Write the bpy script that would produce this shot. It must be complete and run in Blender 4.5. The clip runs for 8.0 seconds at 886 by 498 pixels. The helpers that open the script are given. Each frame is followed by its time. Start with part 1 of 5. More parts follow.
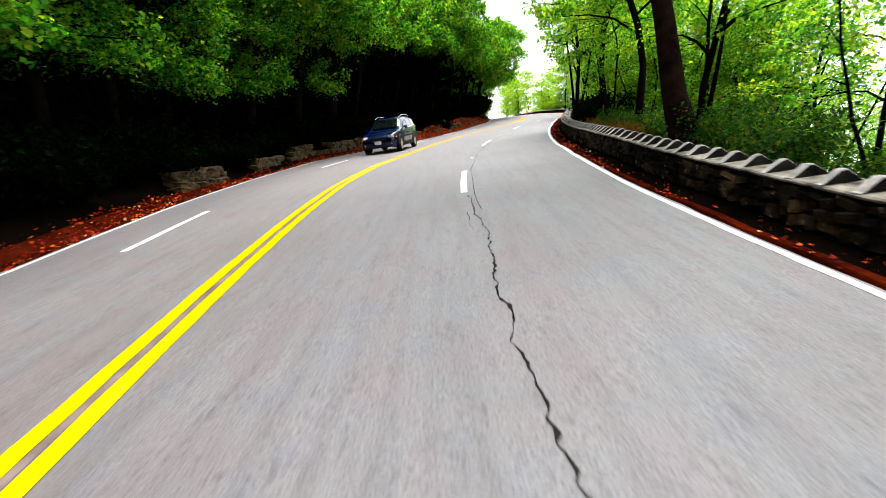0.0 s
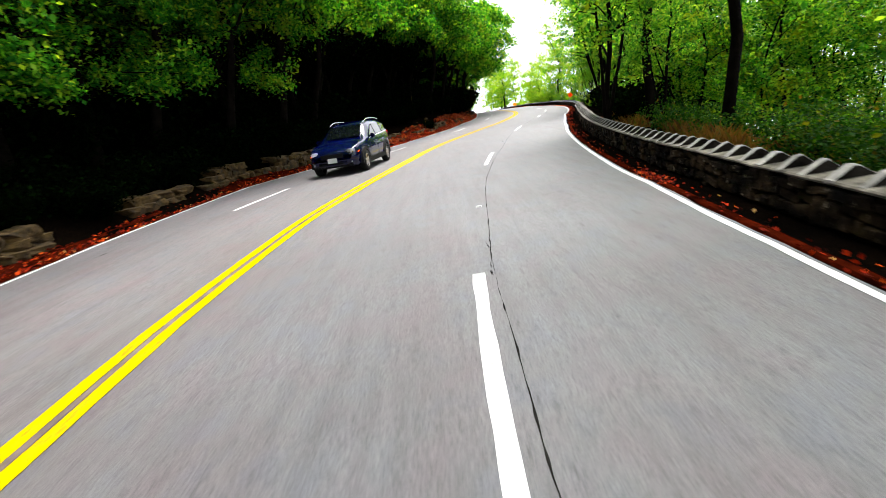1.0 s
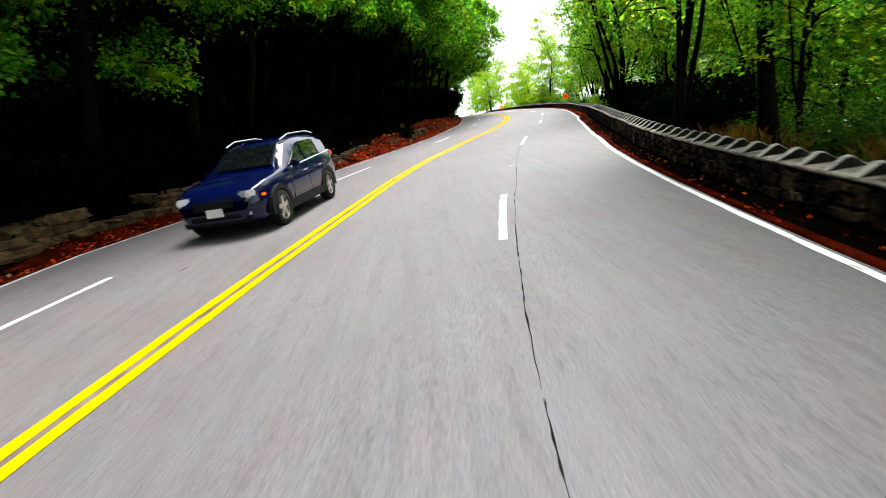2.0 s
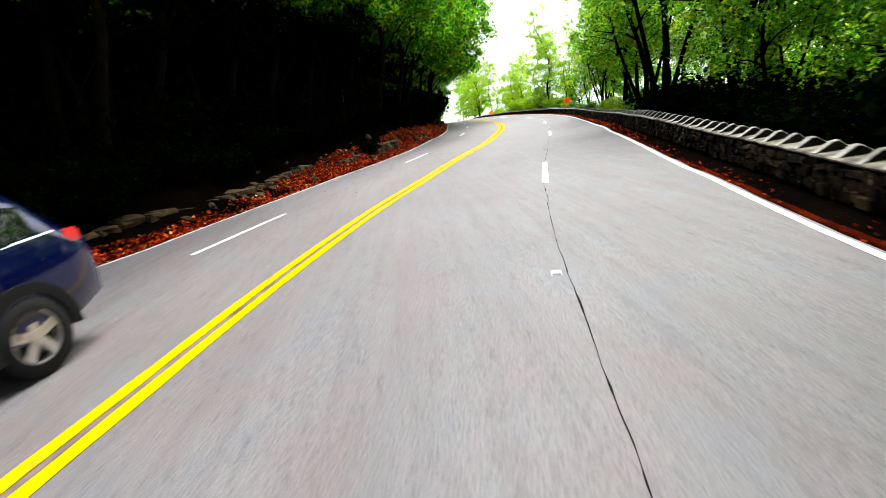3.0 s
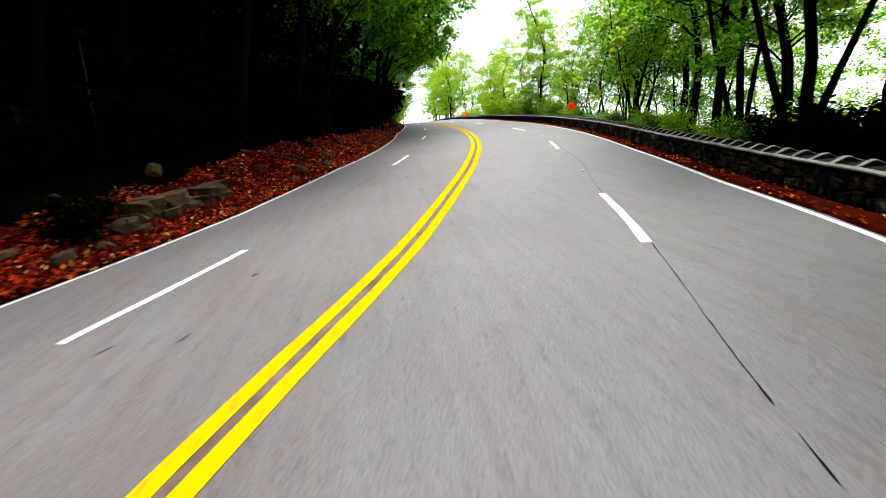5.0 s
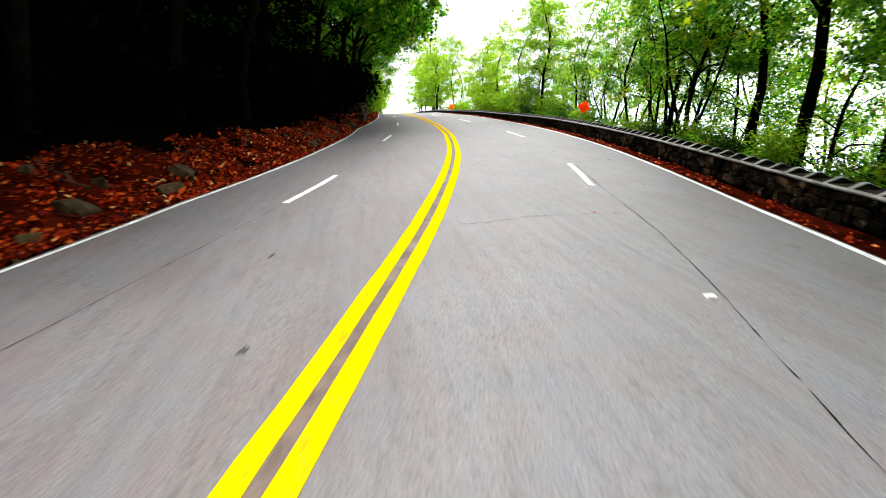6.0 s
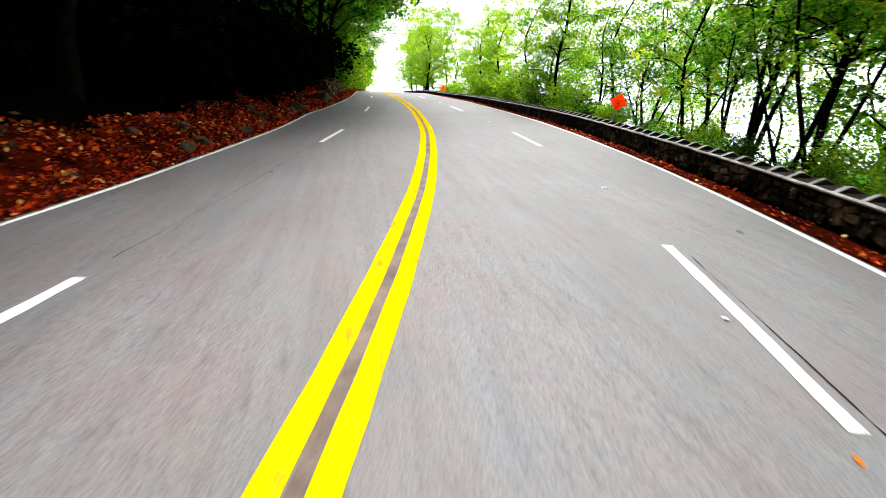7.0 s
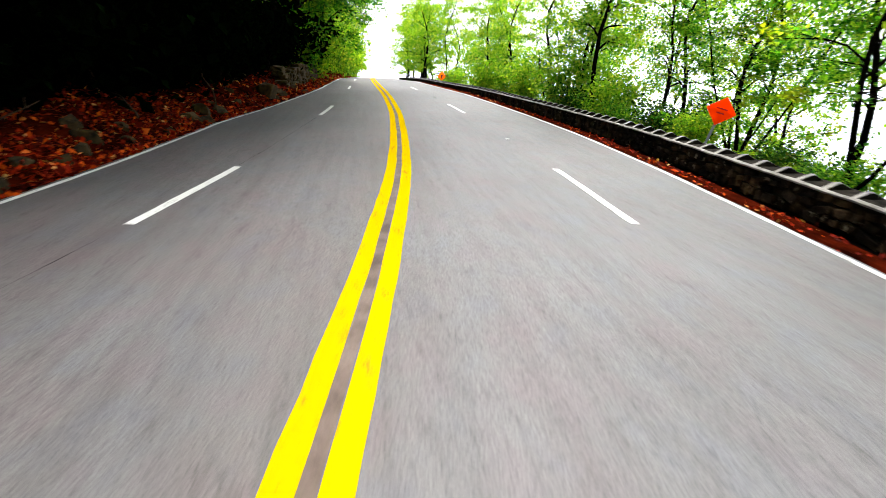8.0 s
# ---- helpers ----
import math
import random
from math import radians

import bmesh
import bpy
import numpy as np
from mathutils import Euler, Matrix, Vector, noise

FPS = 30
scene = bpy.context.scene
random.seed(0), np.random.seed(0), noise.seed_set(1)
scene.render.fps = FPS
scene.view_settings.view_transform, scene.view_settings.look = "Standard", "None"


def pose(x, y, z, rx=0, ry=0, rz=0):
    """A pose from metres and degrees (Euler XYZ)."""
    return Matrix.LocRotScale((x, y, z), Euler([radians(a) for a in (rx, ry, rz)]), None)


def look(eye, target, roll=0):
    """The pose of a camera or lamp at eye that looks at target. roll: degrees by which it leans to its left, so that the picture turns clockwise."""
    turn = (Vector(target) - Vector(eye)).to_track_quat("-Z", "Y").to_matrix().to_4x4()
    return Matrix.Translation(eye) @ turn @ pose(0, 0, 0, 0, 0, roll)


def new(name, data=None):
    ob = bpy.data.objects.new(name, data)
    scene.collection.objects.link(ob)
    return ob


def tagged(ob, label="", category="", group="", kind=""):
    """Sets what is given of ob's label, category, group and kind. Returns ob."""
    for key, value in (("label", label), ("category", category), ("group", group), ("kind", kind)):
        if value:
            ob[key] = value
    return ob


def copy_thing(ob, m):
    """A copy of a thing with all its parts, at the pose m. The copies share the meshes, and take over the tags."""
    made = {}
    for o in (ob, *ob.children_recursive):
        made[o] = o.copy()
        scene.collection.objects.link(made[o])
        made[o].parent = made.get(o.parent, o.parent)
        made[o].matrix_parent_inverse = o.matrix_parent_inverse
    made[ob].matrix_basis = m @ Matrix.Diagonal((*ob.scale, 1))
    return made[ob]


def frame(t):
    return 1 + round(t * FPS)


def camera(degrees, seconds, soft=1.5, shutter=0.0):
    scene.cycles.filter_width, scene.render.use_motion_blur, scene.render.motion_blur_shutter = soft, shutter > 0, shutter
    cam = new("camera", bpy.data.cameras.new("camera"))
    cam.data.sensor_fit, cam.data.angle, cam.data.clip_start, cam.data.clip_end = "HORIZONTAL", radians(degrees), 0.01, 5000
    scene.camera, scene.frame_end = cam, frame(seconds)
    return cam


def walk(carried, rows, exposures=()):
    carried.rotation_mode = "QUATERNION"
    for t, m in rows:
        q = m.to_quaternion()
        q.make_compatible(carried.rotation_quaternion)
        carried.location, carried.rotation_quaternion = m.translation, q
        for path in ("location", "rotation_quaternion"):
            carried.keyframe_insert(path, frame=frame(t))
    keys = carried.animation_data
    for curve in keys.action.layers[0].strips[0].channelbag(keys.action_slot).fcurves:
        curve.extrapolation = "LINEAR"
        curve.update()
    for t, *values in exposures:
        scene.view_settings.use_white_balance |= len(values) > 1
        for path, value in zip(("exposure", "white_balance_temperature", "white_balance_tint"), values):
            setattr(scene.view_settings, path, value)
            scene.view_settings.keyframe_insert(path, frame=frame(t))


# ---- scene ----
cam = camera(84.42, 8.0, soft=0.7, shutter=0.25)
PATH = [
    (0, (1.254, 2.651, 1.337), (1.183, 4.581, 0.815), -6.77),
    (0.5, (1.253, 5.881, 1.462), (1.198, 7.807, 0.928), -7.96),
    (1, (1.289, 9.760, 1.649), (1.269, 11.682, 1.096), -8.27),
    (1.5, (1.454, 13.256, 1.710), (1.467, 15.177, 1.154), -9.01),
    (2.8, (2.525, 23.702, 1.652), (2.612, 25.625, 1.112), -8.13),
    (3, (2.814, 25.243, 1.656), (2.908, 27.167, 1.115), -8.34),
    (3.5, (3.413, 29.120, 1.738), (3.532, 31.039, 1.189), -7.41),
    (4, (4.160, 32.951, 1.773), (4.311, 34.867, 1.220), -6.65),
    (4.5, (5.119, 36.966, 1.789), (5.300, 38.876, 1.224), -6.19),
    (5.8, (7.506, 46.726, 1.663), (7.773, 48.618, 1.074), -1.75),
    (6, (7.884, 48.281, 1.690), (8.162, 50.167, 1.084), -1.04),
    (6.5, (8.738, 51.943, 1.679), (9.037, 53.814, 1.039), 0.74),
    (7, (9.489, 55.401, 1.709), (9.813, 57.253, 1.029), 2.31),
    (7.5, (10.280, 59.100, 1.768), (10.608, 60.940, 1.057), 2.87),
    (8, (10.949, 62.875, 1.760), (11.272, 64.707, 1.027), 2.99),
]
walk(cam, [(t, look(eye, target, roll)) for t, eye, target, roll in PATH],
     [(0, 2.16), (0.5, 2.27), (1.5, 2.07), (3, 2.14), (3.5, 2.0), (4, 1.94), (4.5, 1.77), (6, 2.0), (6.5, 2.1), (8, 2.03)])

# ---- light ----
SUN_UP, SUN_ROUND = radians(66), radians(22)
world = bpy.data.worlds.new("overcast_sky")
scene.world = world
world.use_nodes = True
wn = world.node_tree.nodes
sky = wn.new("ShaderNodeTexSky")
sky.sky_type, sky.sun_disc = "NISHITA", False
sky.sun_elevation, sky.sun_rotation = SUN_UP, SUN_ROUND
sky.air_density, sky.dust_density, sky.ozone_density = 1.0, 3.0, 1.0
pale = wn.new("ShaderNodeHueSaturation")
pale.inputs["Saturation"].default_value = 0.25
world.node_tree.links.new(sky.outputs[0], pale.inputs["Color"])
world.node_tree.links.new(pale.outputs[0], wn["Background"].inputs[0])
wn["Background"].inputs[1].default_value = 0.12
sun_data = bpy.data.lights.new("sun", "SUN")
sun_data.energy, sun_data.angle, sun_data.color = 1.9, radians(35), (1.0, 0.97, 0.93)
sun_ob = new("sun", sun_data)
sun_dir = Vector((math.sin(SUN_ROUND) * math.cos(SUN_UP), math.cos(SUN_ROUND) * math.cos(SUN_UP), math.sin(SUN_UP)))
sun_ob.matrix_world = look(sun_dir * 50, (0, 0, 0))


# ---- materials ----
def nodes_of(name, rough=0.8, metal=0.0, spec=0.3):
    m = bpy.data.materials.new(name)
    m.use_nodes = True
    t = m.node_tree
    b = t.nodes["Principled BSDF"]
    b.inputs["Roughness"].default_value = rough
    b.inputs["Metallic"].default_value = metal
    b.inputs["Specular IOR Level"].default_value = spec
    return m, t, b


def ramp_of(t, fac, stops):
    r = t.nodes.new("ShaderNodeValToRGB")
    while len(r.color_ramp.elements) < len(stops):
        r.color_ramp.elements.new(0.5)
    for e, (p, c) in zip(r.color_ramp.elements, stops):
        e.position, e.color = p, (*c, 1)
    t.links.new(fac, r.inputs[0])
    return r.outputs[0]


def noise_of(t, scale, detail=4.0, stretch=None, rough=0.55):
    co = t.nodes.new("ShaderNodeNewGeometry").outputs["Position"]
    if stretch:
        mp = t.nodes.new("ShaderNodeMapping")
        mp.inputs["Scale"].default_value = stretch
        t.links.new(co, mp.inputs[0])
        co = mp.outputs[0]
    n = t.nodes.new("ShaderNodeTexNoise")
    n.inputs["Scale"].default_value, n.inputs["Detail"].default_value = scale, detail
    n.inputs["Roughness"].default_value = rough
    t.links.new(co, n.inputs["Vector"])
    return n.outputs[0]


def mix_of(t, fac, a, b, mode="MIX"):
    m = t.nodes.new("ShaderNodeMix")
    m.data_type, m.blend_type = "RGBA", mode
    for s, v in ((m.inputs[0], fac), (m.inputs[6], a), (m.inputs[7], b)):
        if isinstance(v, (int, float)):
            s.default_value = v
        elif isinstance(v, tuple):
            s.default_value = (*v, 1)
        else:
            t.links.new(v, s)
    return m.outputs[2]


def bump_to(t, b, height, strength, dist):
    n = t.nodes.new("ShaderNodeBump")
    n.inputs["Strength"].default_value, n.inputs["Distance"].default_value = strength, dist
    t.links.new(height, n.inputs["Height"])
    t.links.new(n.outputs[0], b.inputs["Normal"])


def two_scale(name, dark, light, big=0.6, fine=30.0, rough=0.85, bump=0.5, dist=0.01, spec=0.3, metal=0.0, random_obj=0.0):
    """A plain surface with stains and grain."""
    m, t, b = nodes_of(name, rough, metal, spec)
    c1 = ramp_of(t, noise_of(t, big, 5), [(0.3, dark), (0.7, light)])
    fine_n = noise_of(t, fine, 3)
    c2 = mix_of(t, 0.55, c1, ramp_of(t, fine_n, [(0.3, (0.45,) * 3), (0.7, (1.0,) * 3)]), "MULTIPLY")
    if random_obj:
        oi = t.nodes.new("ShaderNodeObjectInfo")
        c2 = mix_of(t, random_obj, c2, ramp_of(t, oi.outputs["Random"], [(0.0, (0.35, 0.33, 0.3)), (0.5, (0.8, 0.78, 0.74)), (1.0, (1.0, 0.96, 0.86))]), "MULTIPLY")
    t.links.new(c2, b.inputs["Base Color"])
    bump_to(t, b, fine_n, bump, dist)
    return m


def leaf_mat(name, stops, gloss=0.35, through_it=0.4, shine=0.06, warm=None):
    """Leaves, each in its own shade, that let some light pass."""
    m, t, b = nodes_of(name, gloss, 0.0, shine)
    g = t.nodes.new("ShaderNodeNewGeometry")
    col = ramp_of(t, g.outputs["Random Per Island"], stops)
    if warm:
        turned = ramp_of(t, noise_of(t, 0.9, 2), [(0.56, (0.0,) * 3), (0.66, (0.75,) * 3)])
        col = mix_of(t, turned, col, warm)
    patch = ramp_of(t, noise_of(t, 0.5, 4), [(0.32, (0.4, 0.5, 0.45)), (0.66, (1.0, 1.0, 1.0))])
    col = mix_of(t, 0.8, col, patch, "MULTIPLY")
    t.links.new(col, b.inputs["Base Color"])
    tr = t.nodes.new("ShaderNodeBsdfTranslucent")
    t.links.new(mix_of(t, 1.0, col, (2.1, 2.0, 0.65), "MULTIPLY"), tr.inputs[0])
    mx = t.nodes.new("ShaderNodeMixShader")
    mx.inputs[0].default_value = through_it
    t.links.new(b.outputs[0], mx.inputs[1])
    t.links.new(tr.outputs[0], mx.inputs[2])
    t.links.new(mx.outputs[0], t.nodes["Material Output"].inputs[0])
    return m


def asphalt_mat():
    """Worn asphalt: grit, long streaks, rosy and bluish patches, polished wheel tracks and brown dust beside the centre
    line, with the right lanes toned darker.
    """
    m, t, b = nodes_of("worn_asphalt", 0.66, 0.0, 0.52)
    base = ramp_of(t, noise_of(t, 0.35, 5), [(0.3, (0.0805, 0.0775, 0.0765)), (0.7, (0.1015, 0.0985, 0.098))])
    streak = ramp_of(t, noise_of(t, 1.0, 6, (6.0, 0.3, 1.0)), [(0.33, (0.76, 0.74, 0.74)), (0.58, (1.0, 1.0, 1.0))])
    c = mix_of(t, 0.75, base, streak, "MULTIPLY")
    rosy = ramp_of(t, noise_of(t, 0.8, 4, (1.6, 0.6, 1.0)), [(0.34, (0.98, 0.89, 0.93)), (0.5, (0.98, 0.98, 1.01)), (0.68, (0.97, 1.01, 1.08))])
    c = mix_of(t, 1.0, c, rosy, "MULTIPLY")
    across = t.nodes.new("ShaderNodeAttribute")
    across.attribute_name = "across"
    span = t.nodes.new("ShaderNodeMapRange")
    span.inputs["From Min"].default_value, span.inputs["From Max"].default_value = -6.0, 6.0
    wander = t.nodes.new("ShaderNodeMath")
    wander.operation = "MULTIPLY_ADD"
    t.links.new(noise_of(t, 0.5, 3), wander.inputs[0])
    wander.inputs[1].default_value = 0.5
    t.links.new(across.outputs["Fac"], wander.inputs[2])
    t.links.new(wander.outputs[0], span.inputs["Value"])
    tracks = ramp_of(t, span.outputs[0], [(0.3, (0.99, 0.96, 0.95)), (0.38, (1.09, 1.06, 1.04)), (0.46, (1.01, 0.97, 0.95)), (0.52, (0.92, 0.86, 0.81)), (0.57, (0.94, 0.92, 0.93)), (0.63, (0.92, 0.92, 0.94)), (0.7, (0.83, 0.84, 0.86)), (0.77, (0.89, 0.9, 0.92)), (0.88, (0.87, 0.89, 0.9))])
    c = mix_of(t, 1.0, c, tracks, "MULTIPLY")
    marks = ramp_of(t, noise_of(t, 5.0, 4, (2.6, 0.5, 1.0), 0.7), [(0.3, (0.55, 0.5, 0.52)), (0.42, (0.96, 0.95, 0.96)), (0.6, (1.06, 1.06, 1.06))])
    c = mix_of(t, 0.7, c, marks, "MULTIPLY")
    lilac = ramp_of(t, noise_of(t, 2.6, 3, (1.0, 0.7, 1.0)), [(0.36, (1.05, 0.93, 0.98)), (0.52, (1.0, 1.0, 1.0)), (0.66, (0.94, 0.98, 1.1))])
    c = mix_of(t, 0.8, c, lilac, "MULTIPLY")
    grit = noise_of(t, 60.0, 4)
    c = mix_of(t, 0.75, c, ramp_of(t, grit, [(0.34, (0.3, 0.3, 0.3)), (0.48, (0.95, 0.95, 0.95)), (0.66, (1.5, 1.49, 1.47))]), "MULTIPLY")
    fleck = ramp_of(t, noise_of(t, 14.0, 3, (1.0, 0.45, 1.0)), [(0.26, (0.45, 0.43, 0.43)), (0.36, (1.0, 1.0, 1.0))])
    c = mix_of(t, 0.5, c, fleck, "MULTIPLY")
    t.links.new(c, b.inputs["Base Color"])
    bump_to(t, b, grit, 0.5, 0.005)
    return m


def paint_mat(name, col, under):
    m, t, b = nodes_of(name, 0.9, 0.0, 0.0)
    n = noise_of(t, 45.0, 5)
    worn = mix_of(t, 1.0, noise_of(t, 3.5, 4, (3.0, 0.7, 1.0)), n, "MULTIPLY")
    c = mix_of(t, ramp_of(t, worn, [(0.14, (1.0,) * 3), (0.185, (0.0,) * 3)]), col, under)
    t.links.new(c, b.inputs["Base Color"])
    bump_to(t, b, n, 0.3, 0.004)
    return m


def plain_mat(name, col, rough=0.5, metal=0.0, spec=0.5, coat=0.0):
    m, t, b = nodes_of(name, rough, metal, spec)
    n = noise_of(t, 25.0, 3)
    c = mix_of(t, 0.35, (*col,), ramp_of(t, n, [(0.3, (0.6,) * 3), (0.7, (1.0,) * 3)]), "MULTIPLY")
    t.links.new(c, b.inputs["Base Color"])
    b.inputs["Coat Weight"].default_value = coat
    return m


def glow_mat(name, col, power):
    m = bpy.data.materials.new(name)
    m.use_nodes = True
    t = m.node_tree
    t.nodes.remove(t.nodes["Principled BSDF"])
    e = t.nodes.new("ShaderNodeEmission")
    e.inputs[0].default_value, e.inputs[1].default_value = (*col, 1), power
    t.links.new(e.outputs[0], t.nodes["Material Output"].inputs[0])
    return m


def lichen_stone():
    """Blackened wall stone with moss, tan bare spots and pale lichen blotches."""
    m, t, b = nodes_of("weathered_wall_stone", 1.0, 0.0, 0.05)
    c = ramp_of(t, noise_of(t, 2.2, 5), [(0.36, (0.0018, 0.0015, 0.0012)), (0.52, (0.018, 0.012, 0.007)), (0.68, (0.1, 0.066, 0.036))])
    oi = t.nodes.new("ShaderNodeObjectInfo")
    c = mix_of(t, 0.85, c, ramp_of(t, oi.outputs["Random"], [(0.0, (0.3, 0.28, 0.26)), (0.55, (0.9, 0.85, 0.78)), (1.0, (1.9, 1.7, 1.4))]), "MULTIPLY")
    c = mix_of(t, ramp_of(t, noise_of(t, 7.0, 5), [(0.62, (0.0,) * 3), (0.68, (0.75,) * 3)]), c, (0.17, 0.14, 0.1))
    grain = noise_of(t, 28.0, 4)
    c = mix_of(t, 0.6, c, ramp_of(t, grain, [(0.32, (0.25,) * 3), (0.66, (1.2,) * 3)]), "MULTIPLY")
    t.links.new(c, b.inputs["Base Color"])
    bump_to(t, b, grain, 1.0, 0.03)
    return m


ASPHALT = asphalt_mat()
WHITE_PAINT = paint_mat("white_road_paint", (0.6, 0.6, 0.59), (0.24, 0.24, 0.23))
YELLOW_PAINT = paint_mat("yellow_road_paint", (0.43, 0.285, 0.0005), (0.3, 0.17, 0.01))
SEAM = two_scale("brown_seam", (0.06, 0.04, 0.03), (0.16, 0.12, 0.10), 3.0, 40.0)
CRACK = two_scale("crack_dark", (0.004, 0.004, 0.004), (0.022, 0.02, 0.019), 3.0, 60.0, 1.0, 0.5, 0.01, 0.0)
STAIN = two_scale("oil_stain", (0.02, 0.02, 0.02), (0.06, 0.058, 0.055), 6.0, 60.0)
# near-black base: the wood's deep shade is put into the soil's colour
SOIL = two_scale("shade_black_soil", (0.0007, 0.0006, 0.0005), (0.003, 0.0018, 0.0012), 0.8, 14.0, 1.0, 0.8, 0.05, 0.0)
LITTER_BED = two_scale("leaf_litter_bed", (0.005, 0.001, 0.0006), (0.06, 0.006, 0.0016), 1.6, 12.0, 1.0, 0.9, 0.04, 0.0)
ROCK = two_scale("mossy_tan_rock", (0.005, 0.0025, 0.0008), (0.1, 0.06, 0.016), 5.0, 18.0, 0.9, 0.8, 0.03, 0.2, random_obj=0.6)
WALL_STONE = lichen_stone()
MORTAR = two_scale("dark_mortar", (0.004, 0.0038, 0.0035), (0.02, 0.018, 0.015), 2.0, 25.0, 0.95, 0.8, 0.02, 0.1)
CAP_STONE = two_scale("pale_cap_stone", (0.02, 0.018, 0.015), (0.27, 0.245, 0.2), 3.5, 18.0, 0.95, 0.8, 0.015, 0.1)
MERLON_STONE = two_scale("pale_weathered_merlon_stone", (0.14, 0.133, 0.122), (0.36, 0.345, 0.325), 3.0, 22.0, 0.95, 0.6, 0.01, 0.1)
# merlon flanks: shade put into the stone's colour; the far cap uses it too
MERLON_SIDE = two_scale("darkened_merlon_stone", (0.002, 0.0018, 0.0015), (0.03, 0.025, 0.02), 5.0, 25.0, 1.0, 0.8, 0.015, 0.05)
BARK = two_scale("dark_bark", (0.0014, 0.0011, 0.0009), (0.008, 0.006, 0.0045), 4.0, 22.0, 1.0, 1.0, 0.03, 0.02)
BARK_BROWN = two_scale("brown_bark", (0.003, 0.002, 0.0015), (0.024, 0.012, 0.008), 4.0, 22.0, 1.0, 1.0, 0.03, 0.02)
TWIG = two_scale("dry_twig", (0.025, 0.01, 0.005), (0.08, 0.036, 0.018), 5.0, 30.0)
LEAF_RIGHT = leaf_mat("bright_green_leaves", [(0.0, (0.008, 0.06, 0.008)), (0.4, (0.05, 0.21, 0.02)), (0.75, (0.18, 0.4, 0.03)), (1.0, (0.38, 0.5, 0.06))], 0.55, 0.62, 0.08, (0.32, 0.34, 0.012))
LEAF_FAR = leaf_mat("sunlit_yellow_green_leaves", [(0.0, (0.05, 0.17, 0.012)), (0.5, (0.16, 0.33, 0.02)), (0.85, (0.3, 0.43, 0.03)), (1.0, (0.46, 0.46, 0.05))], 0.6, 0.6)
LEAF_LEFT = leaf_mat("deep_green_leaves", [(0.0, (0.003, 0.03, 0.003)), (0.45, (0.026, 0.16, 0.012)), (0.8, (0.1, 0.31, 0.018)), (1.0, (0.34, 0.46, 0.03))], 0.6, 0.55, 0.05, (0.17, 0.22, 0.015))
# leaf copy painted near black, the wood's inner shade put into its colour
LEAF_SHADE = leaf_mat("shade_dark_leaves", [(0.0, (0.0007, 0.0014, 0.0006)), (0.8, (0.0014, 0.0035, 0.001)), (1.0, (0.003, 0.009, 0.0015))], 0.9, 0.1, 0.0)
LEAF_BUSH = leaf_mat("undergrowth_leaves", [(0.0, (0.005, 0.028, 0.002)), (0.55, (0.016, 0.065, 0.004)), (0.9, (0.06, 0.13, 0.006)), (1.0, (0.16, 0.10, 0.01))], 0.7, 0.35)
LITTER = leaf_mat("fallen_red_leaves", [(0.0, (0.012, 0.0015, 0.001)), (0.42, (0.15, 0.008, 0.002)), (0.78, (0.46, 0.026, 0.003)), (0.94, (0.8, 0.12, 0.008)), (1.0, (0.8, 0.5, 0.18))], 0.8, 0.1)
GRASS = leaf_mat("dry_brown_grass", [(0.0, (0.09, 0.035, 0.01)), (0.6, (0.24, 0.10, 0.025)), (1.0, (0.08, 0.09, 0.012))], 0.6, 0.2)
ORANGE = leaf_mat("orange_sign_fabric", [(0.0, (0.95, 0.15, 0.004)), (1.0, (0.95, 0.15, 0.004))], 0.6, 0.7)
AMBER = leaf_mat("amber_sign_fabric", [(0.0, (0.95, 0.3, 0.006)), (1.0, (0.95, 0.3, 0.006))], 0.6, 0.7)
SIGN_PRINT = plain_mat("worn_sign_print", (0.45, 0.03, 0.004), 0.7)
BLACK = plain_mat("black_paint", (0.012, 0.012, 0.012), 0.5)
STEEL = plain_mat("galvanised_steel", (0.35, 0.35, 0.34), 0.45, 0.8)
CAR_PAINT = plain_mat("dark_blue_car_paint", (0.0004, 0.0018, 0.03), 0.12, 0.0, 0.3, 0.35)
CAR_GLASS = plain_mat("dark_tinted_glass", (0.003, 0.004, 0.005), 0.03, 0.0, 0.5, 0.0)
RUBBER = plain_mat("tyre_rubber", (0.004, 0.004, 0.004), 0.8, 0.0, 0.2)
ALLOY = plain_mat("alloy_rim", (0.5, 0.47, 0.47), 0.35, 0.8)
CHROME = plain_mat("chrome", (0.75, 0.76, 0.78), 0.12, 1.0)
PLASTIC = plain_mat("black_plastic", (0.005, 0.005, 0.0055), 0.7, 0.0, 0.15)
LAMP_RED = plain_mat("red_lamp_plastic", (0.65, 0.015, 0.01), 0.15, 0.0, 0.6, 0.8)
LAMP_CLEAR = plain_mat("clear_lamp_plastic", (0.65, 0.66, 0.68), 0.1, 0.3, 0.6, 0.8)
PLATE = plain_mat("plate_white", (0.7, 0.7, 0.68), 0.5)
# no lamp: valley haze painted as an even glow on the backdrop
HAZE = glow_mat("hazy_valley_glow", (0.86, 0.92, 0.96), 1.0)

# ---- the road's line ----
rnd = random.Random(7)
LINE_Y = (-40, -12, -2, 3, 7, 11, 15, 19, 23, 27, 31, 35, 39, 43, 47, 51, 55, 59, 63, 67, 71, 75, 80, 86, 93, 102, 112, 122, 132, 144, 158)
